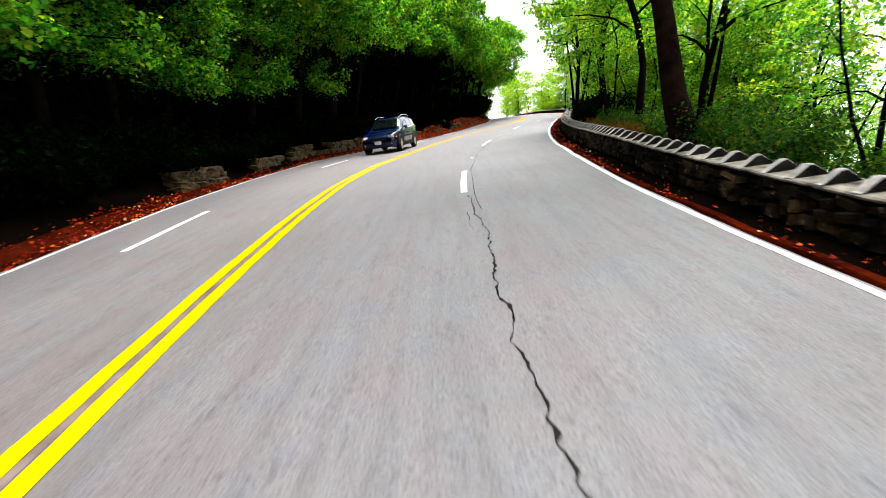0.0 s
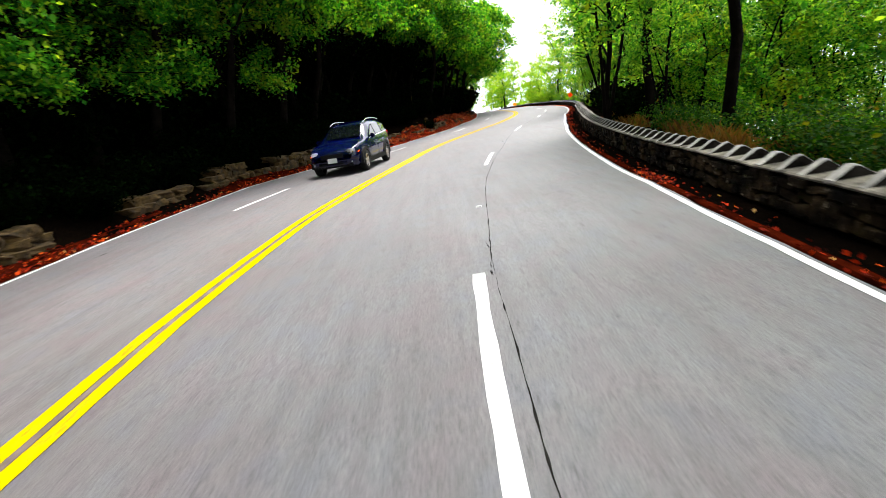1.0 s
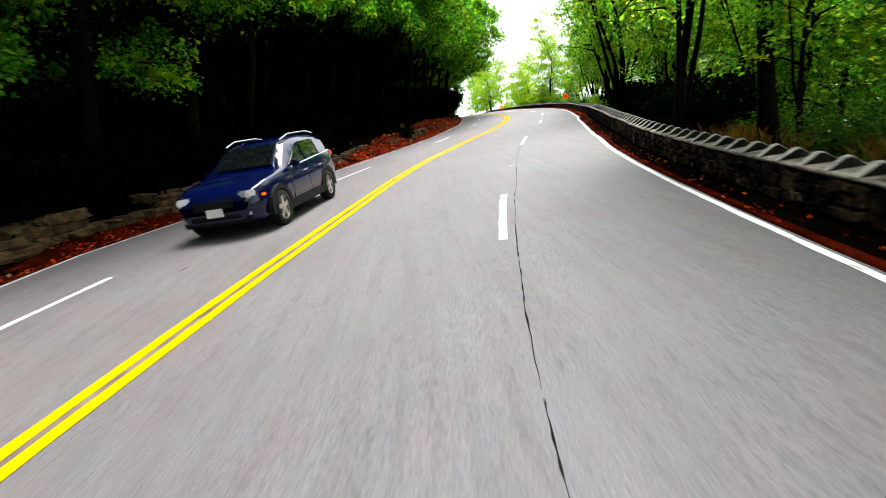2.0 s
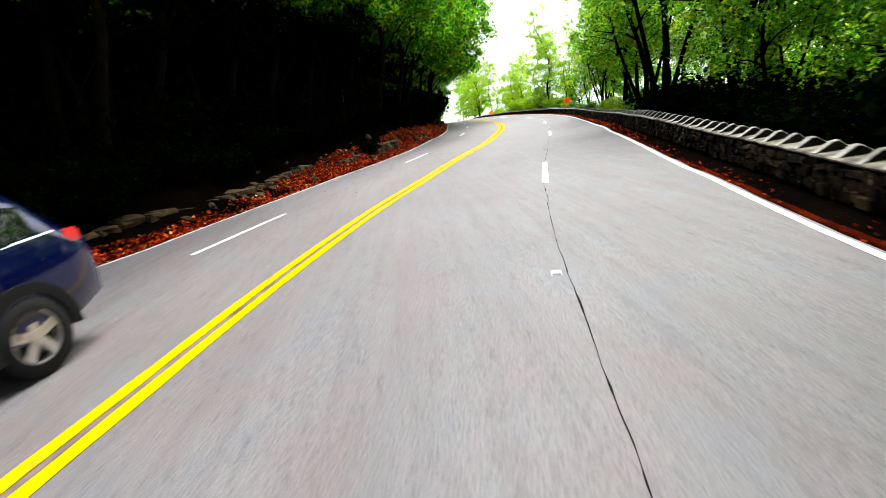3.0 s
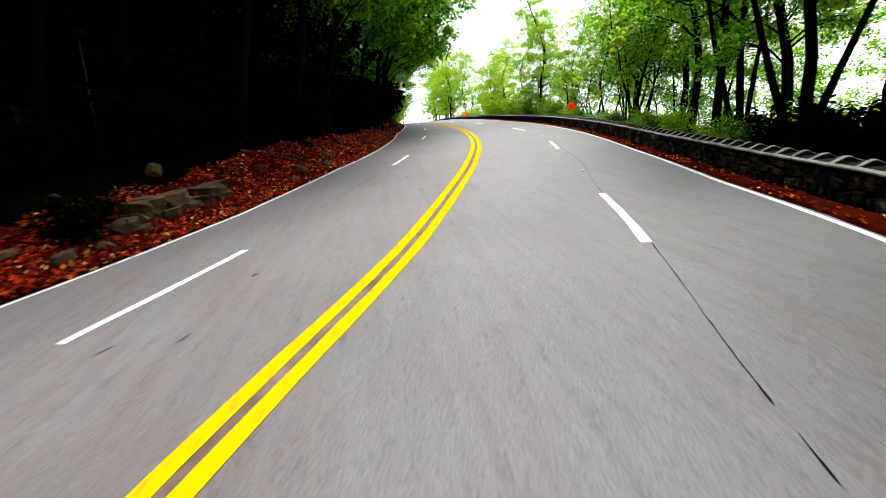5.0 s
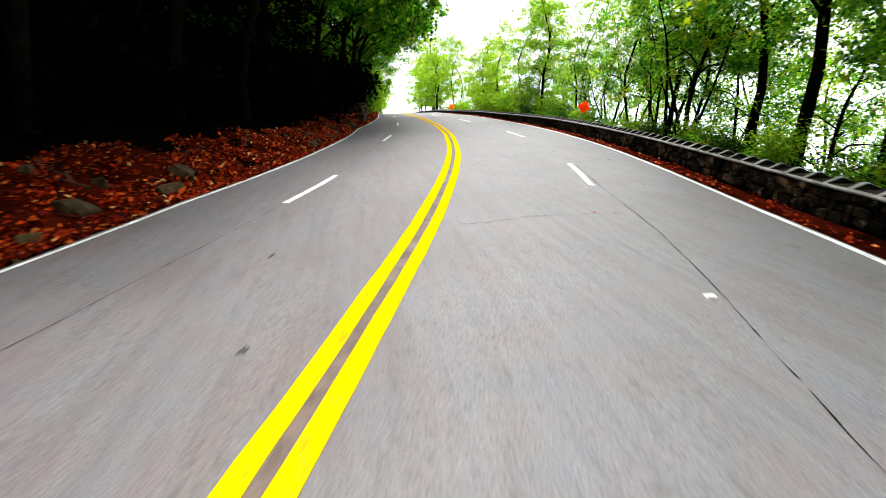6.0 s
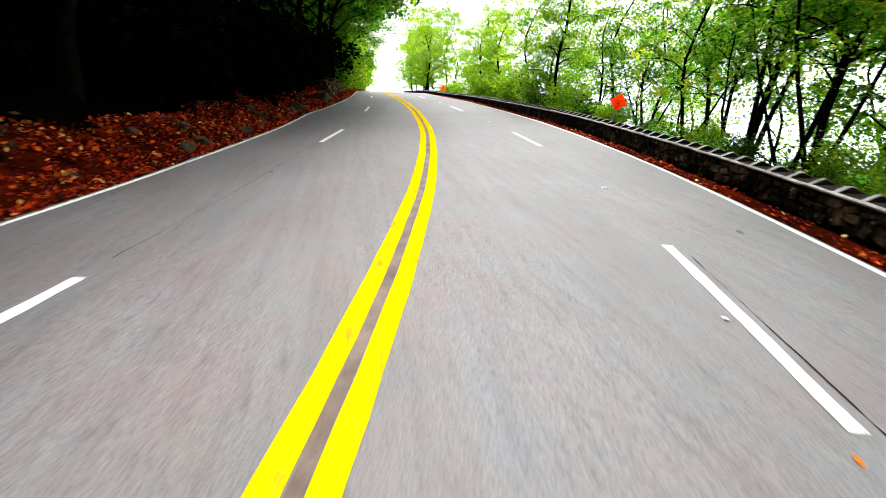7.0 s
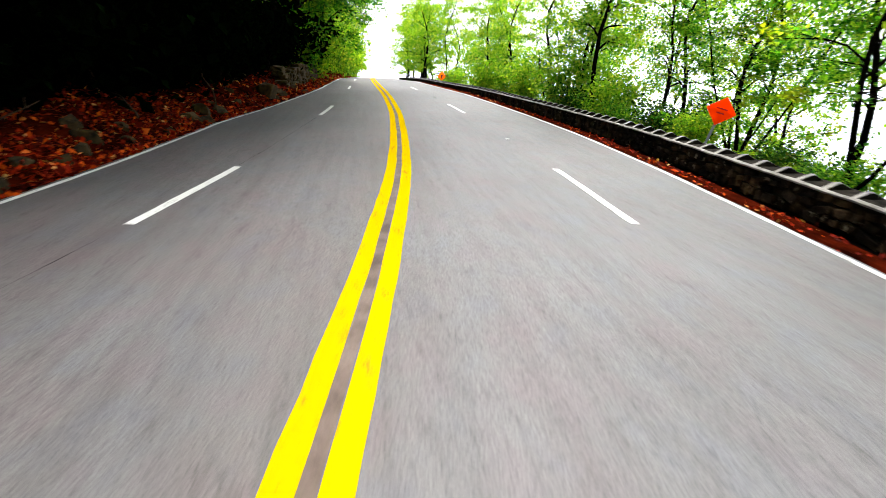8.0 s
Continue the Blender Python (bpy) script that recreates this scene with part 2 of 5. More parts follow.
LINE_X = (2.6, 0.45, -0.43, -0.84, -1.23, -1.47, -1.49, -1.26, -0.59, 0.19, 0.99, 2.05, 3.41, 4.71, 6.30, 7.51, 8.66, 9.63, 10.45, 11.07, 11.57, 11.86, 12.1, 12.15, 12.05, 11.95, 12.0, 12.3, 12.7, 13.2, 13.8)


def smooth_curve(ys, xs, step=0.25):
    """A table of a curve through the points, rounded off."""
    g = np.arange(ys[0], ys[-1] + step, step)
    v = np.interp(g, ys, xs)
    k = np.hanning(int(5.0 / step) | 1)
    k /= k.sum()
    pad = len(k) // 2
    v = np.convolve(np.concatenate([v[0] + (v[1] - v[0]) * np.arange(-pad, 0), v, v[-1] + (v[-1] - v[-2]) * np.arange(1, pad + 1)]), k, "valid")
    return g, v


CY, CX = smooth_curve(LINE_Y, LINE_X)
CS = np.gradient(CX, CY)


WIDE_Y = (2, 10, 18, 26, 34, 42, 50, 58, 66, 76, 90, 120, 150)


def half_right(y):
    return float(np.interp(y, WIDE_Y, (4.95, 5.47, 5.97, 5.82, 5.82, 5.34, 4.93, 4.95, 5.07, 5.0, 4.4, 2.9, 2.4)))


def half_left(y):
    return float(np.interp(y, WIDE_Y, (2.8, 3.49, 4.29, 5.41, 4.49, 5.09, 4.33, 4.33, 4.45, 4.5, 3.2, 2.1, 2.0)))


def lane_right(y):
    return float(np.interp(y, WIDE_Y, (2.9, 2.82, 3.21, 3.12, 3.40, 3.08, 2.86, 2.88, 3.23, 2.63, 2.2, 1.5, 1.2)))


def lane_left(y):
    return -float(np.interp(y, WIDE_Y, (2.1, 2.18, 2.69, 2.91, 2.65, 2.72, 2.59, 2.54, 2.78, 2.42, 1.8, 1.1, 1.0)))


BANK_Y = (0, 14, 28, 42, 56, 70, 90, 105, 120, 135, 158)


def road_z(y, off):
    """Height of the road's banked surface."""
    o = max(-7.0, min(7.0, off))
    return float(np.interp(y, BANK_Y, (-0.125, 0.019, -0.042, -0.067, -0.045, -0.08, -0.09, -0.3, -0.85, -1.5, -2.7))) + o * float(np.interp(y, BANK_Y, (-0.035, 0.003, 0.011, 0.048, -0.006, -0.002, 0.0, 0.0, 0.0, 0.0, 0.0)))


def on_road(y, off, z=0.0):
    """The place that lies off metres to the right of the centre line at y along the road."""
    x, s = float(np.interp(y, CY, CX)), float(np.interp(y, CY, CS))
    n = math.hypot(1, s)
    return Vector((x + off / n, y - off * s / n, z + road_z(y, off)))


def heading(y):
    return math.degrees(math.atan(float(np.interp(y, CY, CS))))


# ---- mesh helpers ----
def mesh_from(name, verts, faces, material, smooth=False):
    me = bpy.data.meshes.new(name)
    me.from_pydata([tuple(v) for v in verts], [], faces)
    me.materials.append(material)
    if smooth:
        me.shade_smooth()
    me.update()
    return me


def place(name, me, parent=None, label="", m=None):
    ob = new(name, me)
    if parent is not None:
        ob.parent = parent
    if m is not None:
        ob.matrix_basis = m
    if label:
        tagged(ob, label)
    return ob


def part(name, bm, material, parent, label="", smooth=False):
    me = bpy.data.meshes.new(name)
    bm.to_mesh(me)
    bm.free()
    me.materials.append(material)
    if smooth:
        me.shade_smooth()
    return place(name, me, parent, label)


def block(sx, sy, sz, at=(0, 0, 0), bevel=0.0, turn=None):
    bm = bmesh.new()
    bmesh.ops.create_cube(bm, size=1.0)
    bmesh.ops.scale(bm, vec=(sx, sy, sz), verts=bm.verts)
    if bevel:
        bmesh.ops.bevel(bm, geom=bm.edges[:], offset=bevel, segments=2, affect="EDGES")
    if turn is not None:
        bm.transform(turn)
    bmesh.ops.translate(bm, vec=at, verts=bm.verts)
    return bm


def ribbon(ys, left, right, z, wobble=0.0):
    """A strip along the road between two offsets, which are functions of y."""
    verts, faces = [], []
    for i, y in enumerate(ys):
        verts += [on_road(y, left(y) + rnd.uniform(-wobble, wobble), z), on_road(y, right(y) + rnd.uniform(-wobble, wobble), z)]
        if i:
            a = 2 * i
            faces.append((a - 2, a - 1, a + 1, a))
    return verts, faces


# ---- ground, road, lines ----
def bank_height(d, y):
    """Height of the bank d metres out from the left edge of the road."""
    if d < 0.35:
        return -0.03
    h = 0.46 * (min(d, 3.2) - 0.35)
    if d > 3.2:
        h += 0.22 * (min(d, 13.0) - 3.2)
    if d > 13.0:
        h += 0.6 * (min(d, 40.0) - 13.0)
    far = max(0.0, min(1.0, (y - 100) / 40))
    return h * (1 - 0.75 * far) * (0.92 + 0.16 * noise.noise((y * 0.15, d * 0.3, 3.0))) + 0.22 * noise.noise((y * 0.5, d * 0.7, 0.0)) * min(1, d / 2)


def slope_height(d, y):
    """Height of the ground d metres out from the right edge of the road."""
    if d < 2.6:
        return -0.03
    h = -0.42 * (min(d, 400.0) - 2.6)
    return h + 0.3 * noise.noise((y * 0.3, d * 0.3, 7.0)) * min(1, (d - 2.6) / 3)


def ground_height(x, y):
    yy = max(-40.0, min(158.0, y))
    off = x - float(np.interp(yy, CY, CX))
    off /= math.hypot(1, float(np.interp(yy, CY, CS)))
    base = road_z(yy, off)
    if off < -half_left(yy):
        return base + bank_height(-off - half_left(yy), yy)
    if off > half_right(yy):
        return base + slope_height(off - half_right(yy), yy)
    return base - 0.03


def build_ground():
    rows = [-3000, -800, -200, -90] + [-40 + 1.0 * i for i in range(199)] + [175, 200, 260, 400, 900, 3000]
    outs_l = [-3000, -800, -200, -90, -60, -45, -34, -26, -20, -16, -13, -11, -9, -7.8, -6.6, -5.6, -4.8, -4.0, -3.4, -3.0, -2.6, -2.2, -1.8, -1.4, -1.0, -0.7, -0.35, -0.1]
    outs_r = [0.1, 0.6, 1.2, 2.0, 2.6, 3.2, 4, 5, 6.5, 8, 10, 13, 17, 22, 30, 45, 60, 100, 200, 400, 900, 3000]
    verts, faces = [], []
    n = len(outs_l) + len(outs_r)
    for j, y in enumerate(rows):
        yy = max(-40.0, min(158.0, y))
        for o in outs_l:
            p = on_road(yy, -half_left(yy) + o, bank_height(-o, yy)) if -40 <= y <= 158 else Vector((float(np.interp(yy, CY, CX)) - half_left(yy) + o, y, bank_height(-o, yy)))
            if abs(o) > 40:
                p.y = y
            p.z -= min(150.0, 0.25 * max(0.0, y - 158))
            verts.append(p)
        for o in outs_r:
            p = on_road(yy, half_right(yy) + o, slope_height(o, yy)) if -40 <= y <= 158 else Vector((float(np.interp(yy, CY, CX)) + half_right(yy) + o, y, slope_height(o, yy)))
            if abs(o) > 40:
                p.y = y
            p.z -= min(150.0, 0.25 * max(0.0, y - 158))
            verts.append(p)
        if j:
            for i in range(n - 1):
                a = (j - 1) * n + i
                faces.append((a, a + 1, a + n + 1, a + n))
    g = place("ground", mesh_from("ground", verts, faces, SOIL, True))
    tagged(g, "forest soil coloured shade-black, rising steeply beside the road and falling away", "ground", kind="structure")


def stripe_in(y):
    return float(np.interp(y, (30, 55), (0.038, 0.05)))


def stripe_out(y):
    return float(np.interp(y, (30, 55), (0.175, 0.215)))


def build_road():
    ys = [-40 + 0.5 * i for i in range(397)]
    verts, faces, offs = [], [], []
    fr = [-1, -0.75, -0.5, -0.25, 0, 0.25, 0.5, 0.75, 1]
    for j, y in enumerate(ys):
        wl, wr = half_left(y) + 0.12 + 0.06 * noise.noise((y * 1.3, 0, 0)), half_right(y) + 0.09 + 0.03 * noise.noise((y * 1.1, 5, 0))
        for q in fr:
            offs.append(q * (wl if q < 0 else wr))
            verts.append(on_road(y, offs[-1], 0.0))
        if j:
            for i in range(8):
                a = (j - 1) * 9 + i
                faces.append((a, a + 1, a + 10, a + 9))
    surface = mesh_from("road", verts, faces, ASPHALT, True)
    surface.attributes.new("across", "FLOAT", "POINT").data.foreach_set("value", offs)
    road = place("road", surface)
    tagged(road, "worn light grey asphalt road of four lanes with cracks", "road", kind="structure")
    fine = [-38 + 0.4 * i for i in range(485)]
    for nm, a, b, mat, lab in (
        ("edge_line", lambda y: half_right(y) - 0.04, lambda y: half_right(y) + 0.04, WHITE_PAINT, "solid white edge line"),
        ("edge_line", lambda y: -half_left(y) - 0.038, lambda y: -half_left(y) + 0.038, WHITE_PAINT, "solid white edge line"),
        ("centre_line", lambda y: -stripe_out(y), lambda y: -stripe_in(y), YELLOW_PAINT, "solid yellow centre stripe"),
        ("centre_line", stripe_in, stripe_out, YELLOW_PAINT, "solid yellow centre stripe"),
        ("seam", lambda y: 0.004 - stripe_in(y), lambda y: stripe_in(y) - 0.004, SEAM, "brown worn seam between the yellow stripes"),
    ):
        v, f = ribbon(fine, a, b, 0.006 if nm != "seam" else 0.004, 0.006)
        place(nm, mesh_from(nm, v, f, mat), road, lab)
    for lane, starts in ((lane_right, (-1.2, 11.3, 23.58, 35.48, 46.83, 57.85, 68.63, 80.6, 92.7, 104.8, 116)), (lane_left, (-2.0, 9.49, 20.98, 33.01, 44.5, 56.1, 67.9, 78.4, 90.6, 102.6, 114.5))):
        for y0 in starts:
            long = 3.05 / math.hypot(1, float(np.interp(y0, CY, CS)))
            v, f = ribbon([y0 + long * i / 10 for i in range(11)], lambda y: lane(y) - 0.06, lambda y: lane(y) + 0.06, 0.006, 0.008)
            place("lane_dash", mesh_from("lane_dash", v, f, WHITE_PAINT), road, "white painted lane dash")
    return road


def crack(road, ys, off, width, jitter, seed, label):
    r = random.Random(seed)
    verts, faces = [], []
    drift, n = 0.0, 0
    for y in ys:
        drift = drift * 0.82 + r.uniform(-jitter, jitter)
        w = width(y) * r.choice((0.35, 0.6, 0.9, 1.0, 1.3, 2.3))
        c = off(y) + drift
        verts += [on_road(y, c - w / 2, 0.005), on_road(y, c + w / 2, 0.005)]
        n += 1
        if n > 1 and r.random() > 0.03:
            a = 2 * n
            faces.append((a - 4, a - 3, a - 1, a - 2))
    place("crack", mesh_from("crack", verts, faces, CRACK), road, label)


def cross_crack(road, offs, ys, seed):
    r = random.Random(seed)
    verts, faces = [], []
    a, b = offs[0], offs[-1]
    k = int((b - a) / 0.06)
    for i in range(k + 1):
        o = a + (b - a) * i / k
        y = float(np.interp(o, offs, ys)) + r.uniform(-0.025, 0.025)
        w = r.choice((0.003, 0.007, 0.014))
        verts += [on_road(y, o, 0.005), on_road(y + w, o, 0.005)]
        if i:
            q = 2 * i
            faces.append((q - 2, q, q + 1, q - 1))
    place("crack", mesh_from("crack", verts, faces, CRACK), road, "thin dark cross crack")


def build_road_wear(road):
    st = [0.12 * i for i in range(1200)]
    crack(road, [0.5 * y - 2 for y in st if y < 26], lambda y: float(np.interp(y, (3, 4.1, 5, 6, 7.2, 8.2, 9.2, 10.8), (2.62, 2.61, 2.61, 2.66, 2.8, 2.88, 2.88, 2.92))), lambda y: float(np.interp(y, (5, 8), (0.017, 0.011))), 0.026, 1, "broad ragged crack in the asphalt")
    crack(road, [y for y in st if 9.5 < y < 36], lambda y: lane_right(y) + float(np.interp(y, (10, 12, 15, 21, 27.5, 28.5, 31, 33, 35), (0.2, 0.17, 0.17, 0.14, 0.2, 0.18, 0.1, 0.0, -0.03))), lambda y: 0.008, 0.007, 2, "long narrow joint crack")
    crack(road, [y for y in st if 38 < y < 60.5], lambda y: lane_right(y) + float(np.interp(y, (38.6, 40.5, 42.5, 45, 50.6, 51.4, 53, 54.6, 58), (0.0, 0.07, 0.12, 0.06, 0.02, 0.05, 0.15, 0.2, 0.14))), lambda y: 0.006, 0.005, 3, "long narrow joint crack")
    crack(road, [y for y in st if 8.3 < y < 9.5], lambda y: 2.77, lambda y: 0.006, 0.02, 4, "short branching crack")
    crack(road, [y for y in st if 14.2 < y < 15.6], lambda y: lane_right(y) + 0.13, lambda y: 0.01, 0.02, 5, "short branching crack")
    crack(road, [y for y in st if 36 < y < 44], lambda y: lane_left(y) + 0.03, lambda y: 0.006, 0.008, 6, "faint joint crack")
    crack(road, [y for y in st if 48 < y < 56], lambda y: lane_left(y) - 0.02, lambda y: 0.006, 0.008, 7, "faint joint crack")
    crack(road, [y for y in st if 59.5 < y < 67.5], lambda y: lane_left(y) - 0.02, lambda y: 0.005, 0.008, 8, "faint joint crack")
    crack(road, [y for y in st if 71 < y < 78], lambda y: lane_left(y) - 0.02, lambda y: 0.005, 0.008, 9, "faint joint crack")
    cross_crack(road, (0.45, 0.89, 1.42, 1.93, 2.43, 2.85), (54.85, 55.01, 55.34, 55.46, 55.55, 55.65), 11)
    # small tar spots and scraped marks
    r = random.Random(21)
    spots = [(41.2, -2.45), (44.6, -1.35), (44.4, -2.0), (42.9, -1.1), (46.2, -1.75), (53.4, -1.55), (51.4, -0.75), (18.0, -3.5), (24.0, -1.6), (12.6, -0.05), (63.9, -2.7), (58.0, 3.9), (61.5, 4.2), (40.4, -2.96), (37.9, -1.76), (39.2, -3.4), (36.5, 0.05)]
    for y, o in spots:
        c = on_road(y, o, 0.005)
        n, a0 = 9, math.radians(90 - heading(y))
        vs = []
        for i in range(n):
            an = i * math.tau / n
            u, v = math.cos(an) * r.uniform(0.04, 0.12), math.sin(an) * r.uniform(0.015, 0.045)
            vs.append((c.x + u * math.cos(a0) - v * math.sin(a0), c.y + u * math.sin(a0) + v * math.cos(a0), c.z))
        place("tar_spot", mesh_from("tar_spot", vs, [tuple(range(n))], STAIN), road, "small dark tar spot")


def build_road_marker(y, off):
    p = on_road(y, off, 0.0)
    e = new("road_marker")
    e.matrix_basis = pose(p.x, p.y, p.z, 0, 0, -heading(y))
    bm = block(0.10, 0.10, 0.018, (0, 0, 0.009), 0.004)
    for v in bm.verts:
        if v.co.z > 0.01:
            v.co.x *= 0.75
            v.co.y *= 0.55
    part("body", bm, WHITE_PAINT, e)
    part("reflector", block(0.085, 0.006, 0.012, (0, -0.043, 0.011)), LAMP_CLEAR, e, "clear reflector face")
    tagged(e, "small white raised reflector on the lane line", "road marker", "lane markers")


build_ground()
ROAD = build_road()
build_road_wear(ROAD)
for my in (17.8, 30.3, 41.4, 52.6, 63.7, 75.0, 87.0):
    build_road_marker(my, lane_right(my) + 0.02)


# ---- stone parapet ----
WALL_IN, WALL_THICK, WALL_TOP = 0.66, 0.42, 0.40


def wall_place(y, depth, z):
    """A place in the parapet, which sinks lower along the far road."""
    z *= float(np.interp(y, (74, 100), (1.0, 0.5))) if z > 0 else 1.0
    return on_road(y, half_right(y) + WALL_IN + depth, z)


def build_wall():
    ys = [-14 + 0.25 * i for i in range(600)]
    verts, faces = [], []
    prof = [(0.05, -0.3), (0.05, WALL_TOP), (WALL_THICK - 0.03, WALL_TOP), (WALL_THICK - 0.03, -1.2)]
    for j, y in enumerate(ys):
        for d, z in prof:
            verts.append(wall_place(y, d, z))
        if j:
            for i in range(3):
                a = (j - 1) * 4 + i
                faces.append((a, a + 4, a + 5, a + 1))
    wall = place("wall_parapet", mesh_from("wall_parapet", verts, faces, MORTAR))
    tagged(wall, "low mossy stone parapet wall with raised pale cap stones", "wall", kind="structure")
    # cap course: pale at first, dark behind a pale lip further on
    top = [(-0.02, WALL_TOP + 0.02), (-0.028, WALL_TOP + 0.042), (-0.01, WALL_TOP + 0.058), (WALL_THICK + 0.02, WALL_TOP + 0.07), (WALL_THICK + 0.05, WALL_TOP + 0.0)]
    lip = [(-0.034, WALL_TOP + 0.022), (-0.042, WALL_TOP + 0.046), (-0.012, WALL_TOP + 0.068), (0.02, WALL_TOP + 0.066)]
    for nm, prof, y0, y1, mat, lab in (("cap_course", top, -14, 40, CAP_STONE, "pale concrete cap course"), ("cap_course", top, 40, 136, MERLON_SIDE, "dark cap course"), ("cap_lip", lip, 40, 136, MERLON_STONE, "pale lip of the cap")):
        n, verts, faces = len(prof), [], []
        for j, y in enumerate(np.arange(y0, y1 + 0.1, 0.25)):
            w = 0.022 * noise.noise((y * 1.7, 0, 0))
            for d, z in prof:
                verts.append(wall_place(y, d + w, z + 0.012 * noise.noise((y * 2.3, d * 3, 9))))
            if j:
                for i in range(n - 1):
                    a = (j - 1) * n + i
                    faces.append((a, a + n, a + n + 1, a + 1))
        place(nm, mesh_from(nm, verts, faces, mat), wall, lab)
    return wall


def merlon_mesh(seed):
    """A raised cap block: a saddle that climbs from the road side to a ridge and falls off behind, with shade painted
    on its flanks.
    """
    r = random.Random(seed)
    w = 0.05 + r.uniform(-0.007, 0.007)
    sec = [(0.0, 0.006), (0.03, 0.022), (0.19, 0.132), (0.245, 0.136), (0.4, 0.03), (0.42, 0.004)]
    verts, faces = [], []
    for d, h in sec:
        h += r.uniform(-0.007, 0.007)
        k = r.uniform(-0.006, 0.006)
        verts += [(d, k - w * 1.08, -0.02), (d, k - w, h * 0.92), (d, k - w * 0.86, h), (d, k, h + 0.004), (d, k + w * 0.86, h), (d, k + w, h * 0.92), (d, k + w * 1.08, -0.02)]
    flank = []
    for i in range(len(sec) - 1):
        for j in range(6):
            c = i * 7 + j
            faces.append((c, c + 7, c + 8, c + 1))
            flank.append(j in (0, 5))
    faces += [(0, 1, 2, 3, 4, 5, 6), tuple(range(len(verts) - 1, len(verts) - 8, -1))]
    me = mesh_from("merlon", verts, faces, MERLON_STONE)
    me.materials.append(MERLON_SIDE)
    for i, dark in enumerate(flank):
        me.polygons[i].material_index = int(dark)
    return me


def stone_mesh(seed):
    """A rough-faced wall stone, 1 by 1 in its face and 1 deep."""
    r = random.Random(seed)
    bm = bmesh.new()
    bmesh.ops.create_cube(bm, size=1.0)
    bmesh.ops.bevel(bm, geom=bm.edges[:], offset=0.12, segments=1, affect="EDGES")
    for v in bm.verts:
        v.co += Vector((r.uniform(-0.06, 0.06), r.uniform(-0.05, 0.05), r.uniform(-0.05, 0.05)))
    me = bpy.data.meshes.new("stone")
    bm.to_mesh(me)
    bm.free()
    me.materials.append(WALL_STONE)
    return me


WALL = build_wall()


# ---- plants ----
def leaf_geometry(points, size, r, droop=0.5, narrow=0.66):
    """Leaf blades at the points: folded pairs of triangles with a pointed tip, all in any direction."""
    n = len(points)
    rng = np.random.default_rng(r.randrange(1 << 30))
    a = rng.uniform(0, 2 * math.pi, n)
    tilt = rng.normal(-droop * 0.6, 0.55, n)
    axis = np.stack([np.cos(a) * np.cos(tilt), np.sin(a) * np.cos(tilt), np.sin(tilt)], 1)
    up = rng.normal(0, 0.45, (n, 3)) + np.array([0, 0, 1.0])
    side = np.cross(axis, up)
    side /= np.linalg.norm(side, axis=1)[:, None] + 1e-6
    nrm = np.cross(side, axis)
    s = (size * rng.uniform(0.6, 1.35, n))[:, None]
    p = np.asarray(points)
    tip, mid = p + axis * s, p + axis * s * 0.45
    w = narrow * 0.5
    left, right = mid + side * s * w + nrm * s * 0.08, mid - side * s * w + nrm * s * 0.08
    verts = np.stack([p, right, tip, left], 1).reshape(-1, 3)
    faces = [(4 * i, 4 * i + 1, 4 * i + 2, 4 * i + 3) for i in range(n)]
    return verts.tolist(), faces


def tube(path, radii, sides=7):
    """A tapered limb along a path."""
    verts, faces = [], []
    for i, (p, rad) in enumerate(zip(path, radii)):
        p = Vector(p)
        d = (Vector(path[min(i + 1, len(path) - 1)]) - Vector(path[max(i - 1, 0)])).normalized()
        u = d.orthogonal().normalized()
        if i and u.dot(last) < 0:
            u = -u
        u = (u if not i else (last - d * last.dot(d)).normalized())
        last = u
        v = d.cross(u)
        for k in range(sides):
            an = k * math.tau / sides
            verts.append(p + (u * math.cos(an) + v * math.sin(an)) * rad * (1 + 0.12 * math.sin(3 * an + i)))
        if i:
            b = (i - 1) * sides
            for k in range(sides):
                faces.append((b + k, b + (k + 1) % sides, b + sides + (k + 1) % sides, b + sides + k))
    return verts, faces


def join_geo(geos):
    V, F = [], []
    for v, f in geos:
        o = len(V)
        V += [tuple(x) for x in v]
        F += [tuple(i + o for i in q) for q in f]
    return V, F


